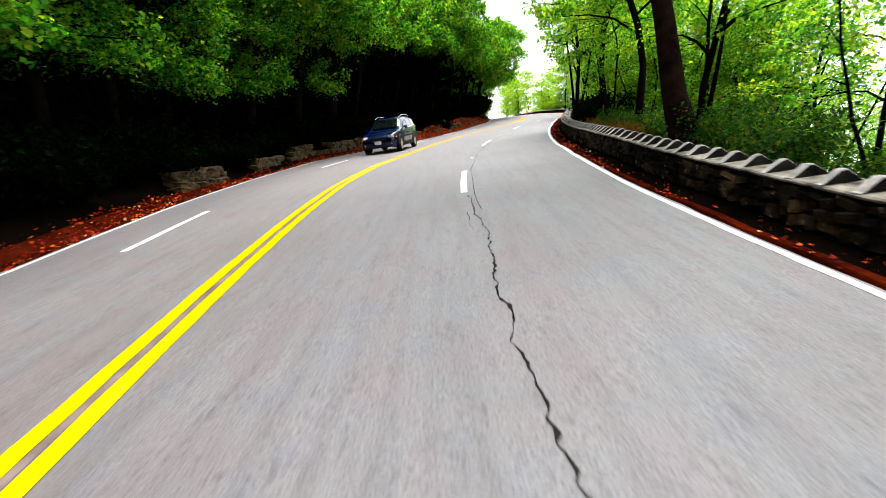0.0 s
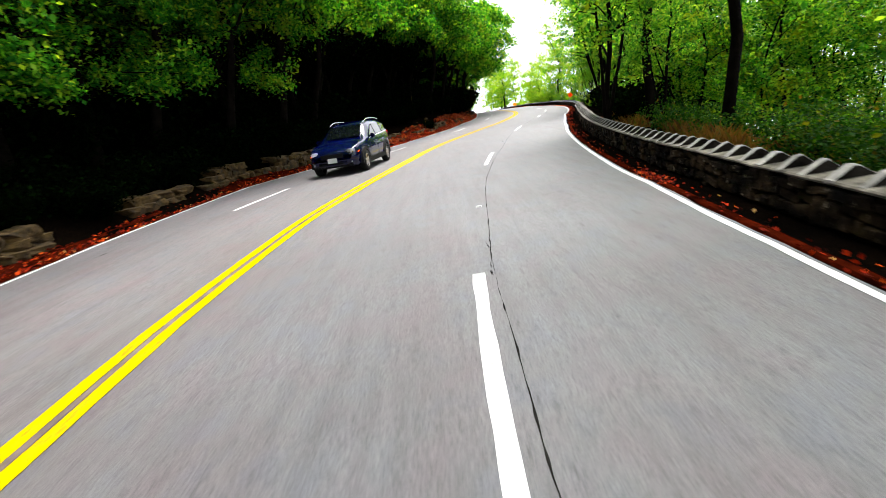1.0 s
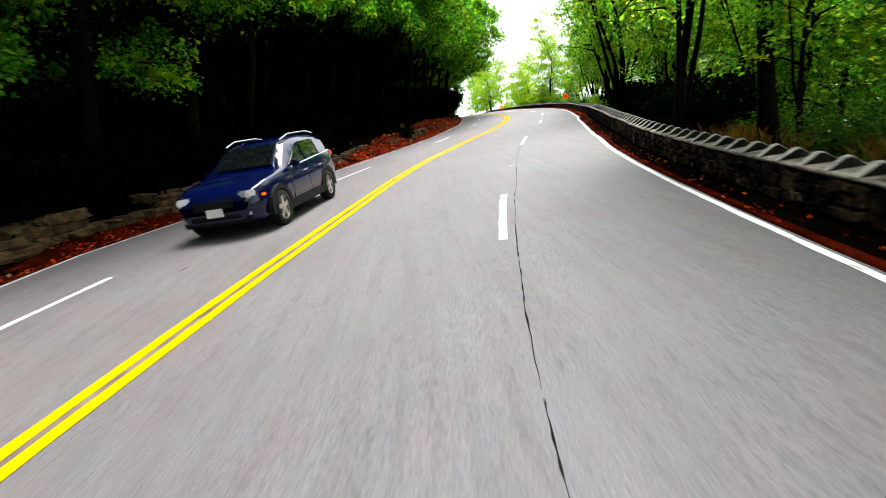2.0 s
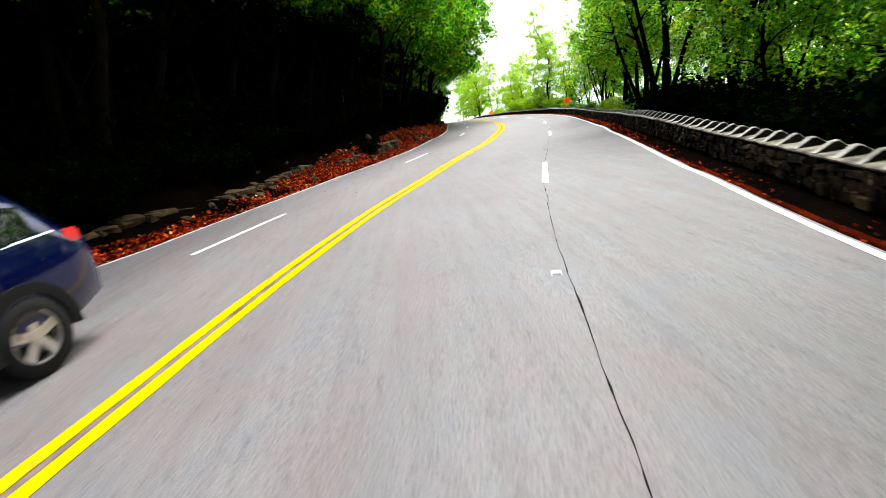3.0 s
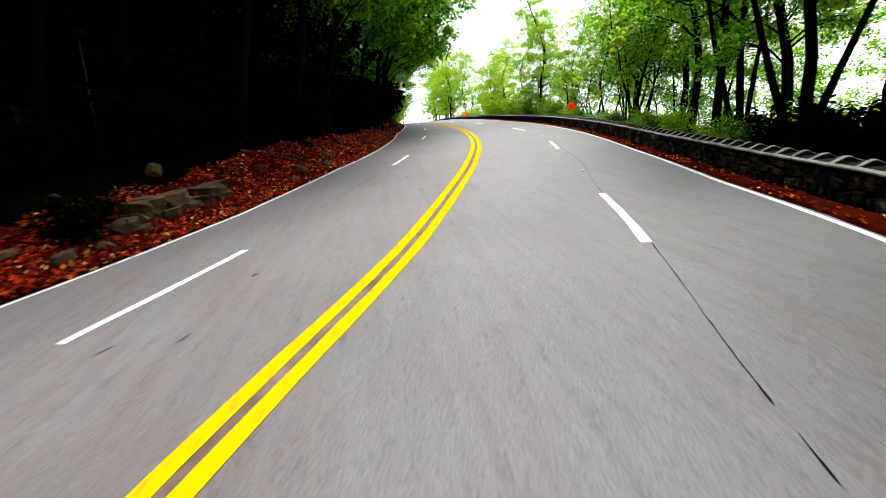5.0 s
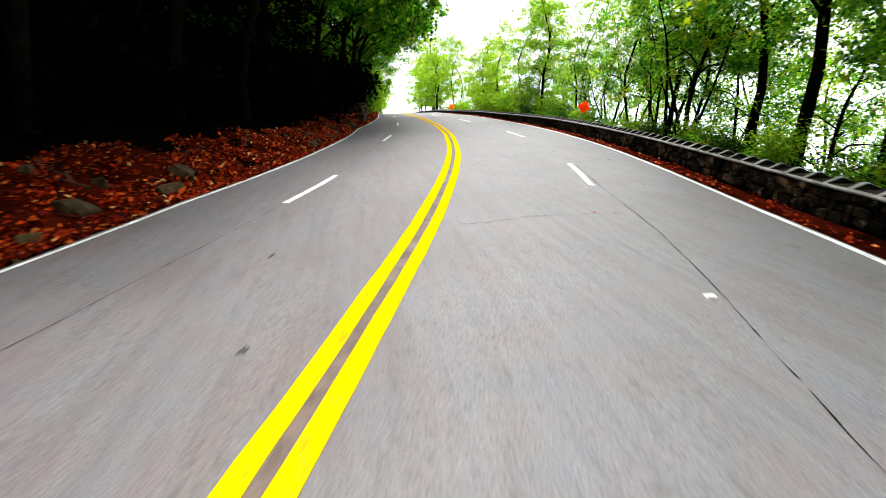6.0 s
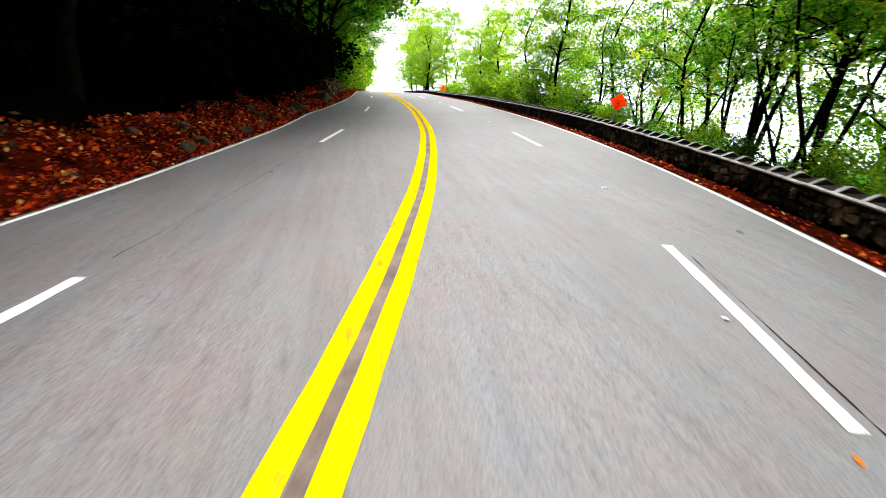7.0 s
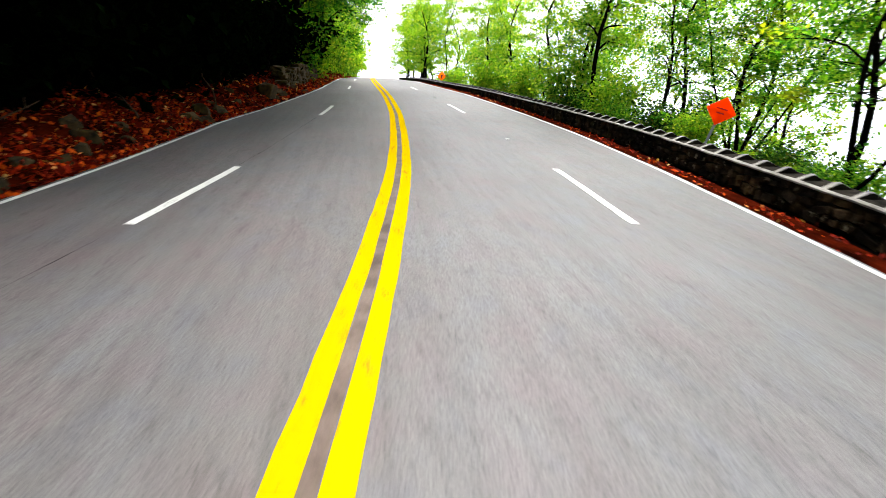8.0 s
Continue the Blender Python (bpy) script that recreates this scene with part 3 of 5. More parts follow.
def make_tree(seed, tall, girth, crown_from, spread, leaves, leaf_size, bark, leaf, label, lean=(0, 0), fork=False, clump=0.5, flat=0.45, stems=1):
    """A tree at the world's origin: trunk, limbs in the same bark, and a crown of leaf clumps with gaps."""
    r = random.Random(seed)
    e = new("tree")
    pts, rad = [], []
    n = 11
    wx, wy = r.uniform(0, 6), r.uniform(0, 6)
    for i in range(n):
        q = i / (n - 1)
        pts.append(Vector((lean[0] * q * tall + 0.095 * math.sin(wx + q * 8) * q * tall + r.uniform(-0.05, 0.05) * (q > 0), lean[1] * q * tall + 0.07 * math.sin(wy + q * 6) * q * tall, q * tall - 0.3)))
        rad.append(girth * (1.45 - 0.45 * min(1, q * 9)) * (1 - 0.82 * q))
    trunk = [tube(pts, rad, 9)]
    limbs, tips = [], []
    for s in range(1, stems):
        an, out = s * 2.3 + r.uniform(-0.4, 0.4), r.uniform(0.16, 0.26) * tall
        top = r.uniform(0.65, 0.9) * tall
        line = [Vector((math.cos(an) * out * q ** 0.8 + r.uniform(-0.07, 0.07) * (q > 0), math.sin(an) * out * q ** 0.8 + r.uniform(-0.07, 0.07) * (q > 0), q * top + 0.05)) for q in (0, 0.08, 0.18, 0.3, 0.42, 0.55, 0.7, 0.85, 1.0)]
        trunk.append(tube(line, [girth * 0.75 * (1 - 0.85 * k / 8) for k in range(9)], 7))
        for q in (4, 5, 6, 7, 8):
            a2 = r.uniform(0, math.tau)
            end = line[q] + Vector((math.cos(a2), math.sin(a2), r.uniform(0.1, 0.6))) * spread * r.uniform(0.25, 0.5)
            limbs.append(tube([line[q], line[q].lerp(end, 0.5) + Vector((0, 0, 0.08)), end], [girth * 0.25, girth * 0.17, girth * 0.05], 5))
            tips += [end, line[q].lerp(end, 0.6)]
    count = int(10 + tall)
    for k in range(count):
        q = crown_from + (0.98 - crown_from) * (k + r.random()) / count
        i = min(n - 2, int(q * (n - 1)))
        base = pts[i].lerp(pts[i + 1], q * (n - 1) - i)
        an = k * 2.4 + r.uniform(-0.5, 0.5)
        reach = spread * (0.55 + 0.6 * r.random()) * (1.1 - 0.55 * q)
        if fork and k < 3:
            reach *= 0.9
        rise = r.uniform(0.15, 0.75) * reach
        p1 = base + Vector((math.cos(an) * reach * 0.5, math.sin(an) * reach * 0.5, rise * 0.7))
        p2 = base + Vector((math.cos(an + 0.25) * reach, math.sin(an + 0.25) * reach, rise - r.uniform(0, 0.25) * reach))
        r0 = max(0.012, girth * (1 - 0.82 * q) * (0.62 if fork and k < 3 else 0.42))
        limbs.append(tube([base, base.lerp(p1, 0.5) + Vector((0, 0, 0.06 * reach)), p1, p2], [r0, r0 * 0.75, r0 * 0.5, r0 * 0.18], 5))
        tips += [p1.lerp(p2, f) for f in (0.15, 0.6, 1.0)]
        for s in range(2):
            a2 = an + r.uniform(-1.2, 1.2)
            f0 = base.lerp(p1, r.uniform(0.5, 1.0))
            f1 = f0 + Vector((math.cos(a2), math.sin(a2), r.uniform(-0.25, 0.5))) * reach * r.uniform(0.3, 0.55)
            limbs.append(tube([f0, f0.lerp(f1, 0.5) + Vector((0, 0, 0.04)), f1], [r0 * 0.4, r0 * 0.28, r0 * 0.1], 4))
            tips.append(f1)
    v, f = join_geo(trunk + limbs)
    place("trunk", mesh_from("trunk", v, f, bark, True), e)
    rng = np.random.default_rng(seed)
    per = max(20, leaves // len(tips))
    cloud = []
    for tpt in tips:
        k = int(per * r.choice((0.0, 0.3, 0.9, 1.5, 2.2)))
        for s in range(3):
            mid = np.array(tpt) + rng.normal(0, clump * 0.7, 3) * np.array([1, 1, 0.55])
            wide = clump * r.uniform(0.22, 0.46)
            cloud.append(mid + rng.normal(0, wide, (k // 3 + 1, 3)) * np.array([1, 1, flat]))
    cloud = np.concatenate(cloud)
    v, f = leaf_geometry(cloud, leaf_size, r)
    place("crown", mesh_from("crown", v, f, leaf), e, "uneven leafy crown with gaps")
    return tagged(e, label, "tree")


def make_bush(seed, wide, tall, leaves, size, leaf, label, name="bush", stems=9):
    r = random.Random(seed)
    rng = np.random.default_rng(seed)
    e = new(name)
    geos, cloud = [], []
    for k in range(stems):
        an, out = r.uniform(0, math.tau), r.uniform(0.25, 1.0) * wide
        h = tall * r.uniform(0.5, 1.0) * (1.15 - 0.4 * out / wide)
        p0 = Vector((math.cos(an) * out * 0.15, math.sin(an) * out * 0.15, -0.15))
        p2 = Vector((math.cos(an) * out, math.sin(an) * out, h))
        p1 = p0.lerp(p2, 0.5) + Vector((0, 0, h * 0.15))
        geos.append(tube([p0, p1, p2], [0.022, 0.014, 0.004], 4))
        for q in (0.35, 0.6, 0.8, 1.0):
            c = np.array(p0.lerp(p2, q)) + rng.normal(0, wide * 0.14, 3)
            c[2] = max(0.1, c[2])
            cloud.append(c + rng.normal(0, 1, (leaves // (stems * 4) + 1, 3)) * np.array([wide, wide, tall * 0.5]) * 0.2)
    v, f = join_geo(geos)
    place("stem", mesh_from("stem", v, f, BARK_BROWN), e)
    v, f = leaf_geometry(np.concatenate(cloud), size, r)
    place("foliage", mesh_from("foliage", v, f, leaf), e)
    return tagged(e, label, "bush")


def set_tree(src, x, y, turn, scale=1.0, z=None, tip=(0, 0), first=[]):
    """Puts the source itself the first time and copies after that."""
    m = pose(x, y, (ground_height(x, y) if z is None else z), tip[0], tip[1], turn) @ Matrix.Scale(scale, 4)
    if src not in first:
        first.append(src)
        src.matrix_basis = m
        return src
    c = copy_thing(src, m)
    c.matrix_basis = m
    return c


def beside(y, d, side):
    """A place d metres out from the road's edge; side 1 right, -1 left."""
    return on_road(y, half_right(y) + d if side > 0 else -half_left(y) - d)


R_LAB = "slender forest tree with dark bark and bright green leaves"
tree_r1 = make_tree(101, 13, 0.14, 0.27, 3.3, 10500, 0.15, BARK, LEAF_RIGHT, R_LAB, (0.03, 0.0), False, 0.6, 0.65)
tree_r2 = make_tree(102, 11, 0.12, 0.27, 2.9, 9000, 0.14, BARK, LEAF_RIGHT, "dark crooked forest tree with three stems and green leaves", (-0.08, 0.03), True, 0.5, 0.65, 3)
tree_r3 = make_tree(103, 9, 0.075, 0.26, 2.2, 4200, 0.13, BARK, LEAF_RIGHT, "thin young tree with sparse bright green leaves", (0.06, -0.03), True, 0.45, 0.65, 2)
tree_low = make_tree(110, 7, 0.07, 0.1, 2.6, 10000, 0.13, BARK, LEAF_RIGHT, "low leafy understory tree behind the stone parapet", (-0.06, 0.05), True, 0.6, 0.75)
tree_big = make_tree(104, 15, 0.27, 0.4, 4.8, 9000, 0.15, BARK_BROWN, LEAF_RIGHT, "broad old tree with a thick dark leaning trunk", (-0.27, -0.03), True, 0.65, 0.65)
tree_f1 = make_tree(105, 10, 0.11, 0.14, 3.0, 6000, 0.18, BARK, LEAF_FAR, "sunlit tree with yellow-green leaves behind the parapet", (0.02, 0.02), True, 0.6, 0.65)
tree_f2 = make_tree(106, 12, 0.10, 0.22, 2.4, 5000, 0.16, BARK, LEAF_FAR, "tall airy tree with pale yellow-green leaves", (-0.04, 0.0), True, 0.5, 0.65)
tree_l1 = make_tree(107, 11, 0.2, 0.2, 4.8, 24000, 0.17, BARK, LEAF_LEFT, "dense deep green tree overhanging the road bank", (0.26, 0.0), False, 0.75, 0.85)
tree_l3 = make_tree(111, 13, 0.2, 0.33, 4.8, 15000, 0.23, BARK, LEAF_LEFT, "tall deep green tree arching high over the bank", (0.14, 0.0), False, 0.75, 0.85)
tree_l2 = make_tree(108, 14, 0.2, 0.2, 6.0, 8000, 0.38, BARK, LEAF_SHADE, "tall dense tree on the steep bank, leaves coloured shade-black", (0.06, 0.03), False, 0.9)
tree_over = make_tree(109, 11, 0.18, 0.26, 6.5, 17000, 0.25, BARK, LEAF_LEFT, "broad deep green tree reaching out over the road", (0.34, 0.0), False, 0.8, 0.8)
bush_r = make_bush(201, 1.5, 1.9, 2600, 0.14, LEAF_BUSH, "leafy green undergrowth shrub behind the parapet")
bush_b = make_bush(202, 1.3, 1.5, 2200, 0.13, LEAF_RIGHT, "bright green shrub behind the stone parapet")
bush_l = make_bush(203, 2.3, 2.6, 2400, 0.29, LEAF_SHADE, "shrub on the shaded bank, leaves coloured shade-black")
bush_g = make_bush(205, 2.0, 3.4, 5200, 0.15, LEAF_LEFT, "leafy deep green shrub below the overhanging trees")
bush_f = make_bush(204, 1.8, 2.4, 2600, 0.17, LEAF_FAR, "sunlit yellow-green shrub beside the road")

# trees whose place can be told, behind the parapet
for src, x, y, turn, sc in (
    (tree_big, 7.0, 14.7, 0, 1.0), (tree_r1, 8.9, 26.9, 40, 1.15), (tree_r1, 8.5, 22.0, 200, 1.1), (tree_r3, 9.4, 12.2, 80, 0.9), (tree_r3, 12.5, 17.7, 220, 0.95), (tree_r2, 7.9, 28.6, 100, 0.9),
    (tree_r1, 20.9, 63.7, 120, 1.2), (tree_r3, 22.0, 75.9, 30, 0.9), (tree_r1, 21.1, 85.1, 70, 0.75), (tree_r3, 20.5, 71.0, 200, 0.9), (tree_f2, 20.1, 82.0, 0, 1.0),
    (tree_r1, 16.9, 55.6, 90, 1.0), (tree_r1, 18.2, 59.0, 210, 1.1), (tree_low, 20.4, 60.0, 90, 1.0),
    (tree_r2, 13.6, 45.2, 60, 1.3), (tree_r3, 15.3, 43.0, 170, 1.2), (tree_r2, 20.9, 68.5, 80, 1.0), (tree_r3, 20.4, 66.4, 10, 1.0), (tree_r3, 21.4, 70.2, 100, 1.0), (tree_low, 22.4, 65.5, 70, 1.2), (tree_low, 23.2, 70.0, 0, 0.95), (tree_r1, 22.4, 72.8, 200, 0.7), (tree_r2, 13.6, 40.8, 150, 1.15), (tree_r2, 16.0, 51.5, 20, 1.2), (tree_r2, 17.6, 55.5, 250, 1.1),
):
    set_tree(src, x, y, turn, sc)
SIGN_X, SIGN_Y = 19.14, 73.44
r = random.Random(33)
for i in range(64):
    y = -6 + 1.6 * i + r.uniform(-0.6, 0.6)
    d = r.uniform(3.0, 6.0) if i % 2 else r.uniform(6.5, 15)
    p = beside(y, d, 1)
    pool = (tree_r2, tree_r3, tree_r3) if y < 30 else (tree_r1, tree_r2, tree_r3, tree_r3) if y < 60 else (tree_r2, tree_r3, tree_f2, tree_f2) if y < 74 else (tree_f1, tree_f2, tree_r3, tree_f2)
    if (y < 31 and i % 3 != 0) or (d > 6.4 and (y < 31 or y > 36)) or (y > 62 and i % 6 == 1) or math.hypot(p.x - SIGN_X, p.y - SIGN_Y) < 2.2 or (p.y < SIGN_Y and abs(p.x - SIGN_X) < 1.2 and p.y > 66):
        continue
    set_tree(r.choice(pool), p.x, p.y, r.uniform(0, 360), r.uniform(0.7, 1.05) * (0.72 if y > 74 else 1.0))
for i in range(76):
    y = -6 + 1.4 * i + r.uniform(-0.5, 0.5)
    p = beside(y, r.uniform(2.6, 4.0) if i % 2 else r.uniform(4, 10), 1)
    # bush_l brings its painted shade behind the parapet here
    src = bush_l if 30 < y < 57 and i % 2 else bush_r if y < 46 else r.choice((bush_r, bush_r, bush_r, bush_b)) if y < 55 else r.choice((bush_b, bush_r, bush_f))
    if math.hypot(p.x - SIGN_X, p.y - SIGN_Y) < 2.2 or (p.y < SIGN_Y and abs(p.x - SIGN_X) < 1.6 and p.y > 64):
        continue
    set_tree(src, p.x, p.y, r.uniform(0, 360), r.uniform(0.4, 0.65) if i % 2 else r.uniform(0.7, 1.1))
for i in range(40):
    y = 2 + 1.8 * i + r.uniform(-0.7, 0.7)
    p = beside(y, (r.uniform(7, 10), r.uniform(11, 17))[i % 2] + (3 if y < 18 else 0), 1)
    if y < 15 or (y > 58 and i % 2):
        continue
    if y < 31 or y > 36:
        p = beside(y, r.uniform(11, 18), 1)
        set_tree(tree_f1 if i % 3 else tree_low, p.x, p.y, r.uniform(0, 360), r.uniform(0.7, 0.95) * (0.56 if y < 31 else 1.0))
    else:
        set_tree(tree_low, p.x, p.y, r.uniform(0, 360), r.uniform(1.0, 1.5))
for i in range(9):
    p = beside(32 + 1.7 * i, (8.0, 10.5, 6.6)[i % 3] + r.uniform(-0.5, 0.5), 1)
    set_tree(tree_low, p.x, p.y, r.uniform(0, 360), r.uniform(1.1, 1.4))
for y, d, sc in ((36.0, 4.6, 0.85), (39.5, 5.4, 0.95), (43.0, 4.8, 0.9), (47.5, 5.6, 0.95), (51.5, 5.2, 0.9), (69.0, 8.0, 1.0), (77.0, 7.0, 0.9), (80.5, 6.0, 0.8)):
    p = beside(y, d, 1)
    set_tree(tree_low, p.x, p.y, y * 31, sc)
for y, d in ((76.0, 4.8), (79.0, 4.0), (66.5, 5.4)):
    p = beside(y, d, 1)
    set_tree(tree_r3, p.x, p.y, y * 31, 0.85)
for i in range(16):
    p = beside(98.0 + 3.0 * i, 1.3 + 0.5 * (i % 3), -1)
    set_tree(bush_f, p.x, p.y, i * 131, 1.1 + 0.25 * (i % 4))
# leafy crowns lower down the slope
for i in range(10):
    p = beside(43 + 2.1 * i, 9.0 + 1.6 * (i % 3), 1)
    set_tree(tree_low, p.x, p.y, i * 87, 0.82 + 0.06 * (i % 4))
# low shrubs close behind the parapet
for i in range(22):
    y = 56 + 1.25 * i
    p = beside(y, 2.5 + 0.4 * (i % 3), 1)
    near = p.y < SIGN_Y + 1.5 and abs(p.x - SIGN_X) < 2.6
    set_tree((bush_b, bush_r, bush_b, bush_f)[i % 4], p.x, p.y, i * 143, 0.42 if near else 0.62 + 0.1 * (i % 3))
# the sunlit wood along the far road
for i in range(34):
    y = 82 + 2.15 * i
    p = beside(y, r.uniform(1.8, 4.5) if i % 2 and not 100 < y < 115 else r.uniform(5, 14), 1)
    clear = 15.35 + (p.y - 92.5) * 0.149 + 2.4
    set_tree(r.choice((tree_f1, tree_f2, tree_f1)), max(p.x, clear) if p.y < 105 else p.x, p.y, r.uniform(0, 360), r.uniform(0.6, 0.85) * (1.35 if y > 115 else 1.0))
for i in range(14):
    if i in (4, 5, 6, 7):
        continue
    p = beside(84 + 4 * i, r.uniform(2.6, 4), 1)
    set_tree(bush_f, max(p.x, 15.35 + (p.y - 92.5) * 0.149 + 1.5), p.y, r.uniform(0, 360), r.uniform(0.8, 1.2))
# the bank: added rows of shade-black trees and shrubs, that shut out the light
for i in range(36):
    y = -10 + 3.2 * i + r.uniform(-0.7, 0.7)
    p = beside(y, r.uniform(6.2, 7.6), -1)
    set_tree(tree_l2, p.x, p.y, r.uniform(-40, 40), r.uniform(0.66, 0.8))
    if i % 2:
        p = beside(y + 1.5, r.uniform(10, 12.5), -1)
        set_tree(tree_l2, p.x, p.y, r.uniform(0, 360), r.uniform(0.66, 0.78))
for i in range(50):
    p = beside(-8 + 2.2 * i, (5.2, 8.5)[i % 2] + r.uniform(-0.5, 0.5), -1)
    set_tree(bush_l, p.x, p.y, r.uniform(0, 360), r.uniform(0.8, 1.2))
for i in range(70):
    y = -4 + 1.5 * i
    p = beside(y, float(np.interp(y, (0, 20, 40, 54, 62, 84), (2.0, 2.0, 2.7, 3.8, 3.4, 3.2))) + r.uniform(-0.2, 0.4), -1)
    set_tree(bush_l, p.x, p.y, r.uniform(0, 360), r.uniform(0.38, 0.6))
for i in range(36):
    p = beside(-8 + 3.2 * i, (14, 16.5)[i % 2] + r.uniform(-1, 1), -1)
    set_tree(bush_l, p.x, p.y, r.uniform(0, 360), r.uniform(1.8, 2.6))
for i in range(14):
    p = beside(70 + 2.2 * i, r.uniform(2.5, 3.0), -1)
    set_tree(bush_l, p.x, p.y, r.uniform(0, 360), r.uniform(0.95, 1.25))
for y, d, sc in ((94.0, 2.0, 1.05), (97.5, 1.8, 1.0), (100.5, 1.8, 1.1)):
    p = beside(y, d, -1)
    set_tree(bush_g, p.x, p.y, y * 40, sc)
for i in range(30):
    y = -3 + 1.3 * i
    p = beside(y, 1.35 + 0.25 * (i % 3), -1)
    set_tree(bush_l, p.x, p.y, i * 97, 0.26 + 0.05 * (i % 4))
p = beside(47.2, 0.95, -1)
set_tree(bush_l, p.x, p.y, 30, 0.3)
# leafy trees at its edge
p = beside(31.0, 4.7, -1)
set_tree(tree_l1, p.x, p.y, -5, 0.95)
for i in range(10):
    y = 1 + 3.0 * i + r.uniform(-0.6, 0.6)
    p = beside(y, r.uniform(4.4, 5.4), -1)
    set_tree(tree_l1, p.x, p.y, r.uniform(-40, 40), r.uniform(0.85, 1.05))
for y, d in ((26.5, 3.6), (30.0, 3.4), (33.5, 3.6), (37.0, 4.0), (57.0, 3.6), (61.5, 3.2), (66.0, 3.0)):
    p = beside(y, d, -1)
    set_tree(tree_l3, p.x, p.y, y * 9 % 50 - 25, 1.0)
for i in range(11):
    p = beside(31 + 3.5 * i + r.uniform(-0.6, 0.6), r.uniform(6.0, 7.0), -1)
    set_tree(tree_l3, p.x, p.y, r.uniform(-40, 40), r.uniform(0.95, 1.1))
for y, d, turn, sc in ((71.5, 4.2, -8, 1.0), (77.0, 3.0, 10, 1.05), (82.5, 2.6, 0, 1.1), (88.5, 2.5, -12, 1.1), (94.0, 2.5, 8, 1.05)):
    p = beside(y, d, -1)
    set_tree(tree_over, p.x, p.y, turn, sc)
for i in range(20):
    p = beside(97 + 3.0 * i, r.uniform(1.2, 2.4) if i % 2 else r.uniform(2.5, 7), -1)
    set_tree(r.choice((tree_r1, tree_l1, tree_f1) if i < 8 else (tree_f1, tree_f1, tree_f2)), p.x, p.y, r.uniform(-60, 60), r.uniform(0.75, 1.0))


# ---- dry grass behind the parapet ----
def build_grass():
    rr = random.Random(77)
    verts, faces = [], []
    for i in range(20):
        y, d = 21 + 0.6 * i, 2.4 + 1.8 * rr.random()
        for _ in range(170):
            p = beside(y + rr.gauss(0, 0.35), d + rr.gauss(0, 0.3), 1)
            p.z = ground_height(p.x, p.y)
            a, h, ln = rr.uniform(0, math.tau), rr.uniform(0.2, 0.5), rr.uniform(0.05, 0.3)
            u, v = math.cos(a), math.sin(a)
            k = len(verts)
            verts += [p + Vector((-v * 0.008, u * 0.008, -0.05)), p + Vector((v * 0.008, -u * 0.008, -0.05)), p + Vector((u * ln * 0.4 + v * 0.006, v * ln * 0.4, h * 0.6)), p + Vector((u * ln, v * ln, h))]
            faces += [(k, k + 1, k + 2), (k, k + 2, k + 3)]
    tagged(place("dry_grass", mesh_from("dry_grass", verts, faces, GRASS)), "dry brown grass growing behind the stone parapet", "grass", kind="stuff")


build_grass()


# ---- leaf litter, rocks ----
def litter_reach(y):
    """How far up the bank the fallen leaves lie."""
    return float(np.interp(y, (0, 20, 33, 40, 46, 54, 62, 74, 84, 110), (0.75, 0.7, 0.75, 1.0, 1.6, 2.1, 2.0, 1.8, 1.8, 2.4)))


def litter(y0, y1, side, d0, d1, count, size, seed, label):
    rr = random.Random(seed)
    pts = []
    for i in range(count):
        y = rr.uniform(y0, y1)
        top = d1 if side > 0 else litter_reach(y) * d1 * (1 + 0.3 * noise.noise((y * 0.7, 0, seed)))
        d = d0 + (top - d0) * rr.random() ** 1.4
        if noise.noise((y * 0.9, d * 1.8, seed * 3.7)) < -0.08 and rr.random() < 0.75:
            continue
        p = beside(y, d, side)
        pts.append((p.x, p.y, ground_height(p.x, p.y) + rr.uniform(0.03, 0.085 if side < 0 else 0.06)))
    v, f = leaf_geometry(np.array(pts), size, rr, 0.0, 0.75)
    ob = place("leaf_litter", mesh_from("leaf_litter", v, f, LITTER))
    tagged(ob, label, "fallen leaves", kind="stuff")


litter(-4, 40, -1, 0.12, 1.0, 6500, 0.07, 1, "red-brown fallen leaves on the bank beside the road")
litter(31, 78, -1, 0.12, 1.0, 48000, 0.09, 2, "red-orange fallen leaves covering the steep bank")
litter(40, 86, -1, 0.1, 0.75, 1500, 0.15, 8, "large curled orange and tan leaves lying on the bank")
litter(78, 125, -1, 0.12, 1.0, 9000, 0.13, 3, "red-brown fallen leaves on the far bank")
litter(-4, 40, 1, 0.14, 0.5, 800, 0.05, 4, "scattered red-brown leaves along the foot of the parapet")
litter(17.6, 19.4, 1, 0.12, 0.34, 230, 0.06, 6, "small drift of orange leaves against the parapet")
litter(12.4, 14.0, 1, 0.12, 0.3, 120, 0.06, 7, "small drift of orange leaves against the parapet")
litter(40, 100, 1, 0.12, 0.5, 4200, 0.065, 5, "red-orange fallen leaves along the foot of the parapet")


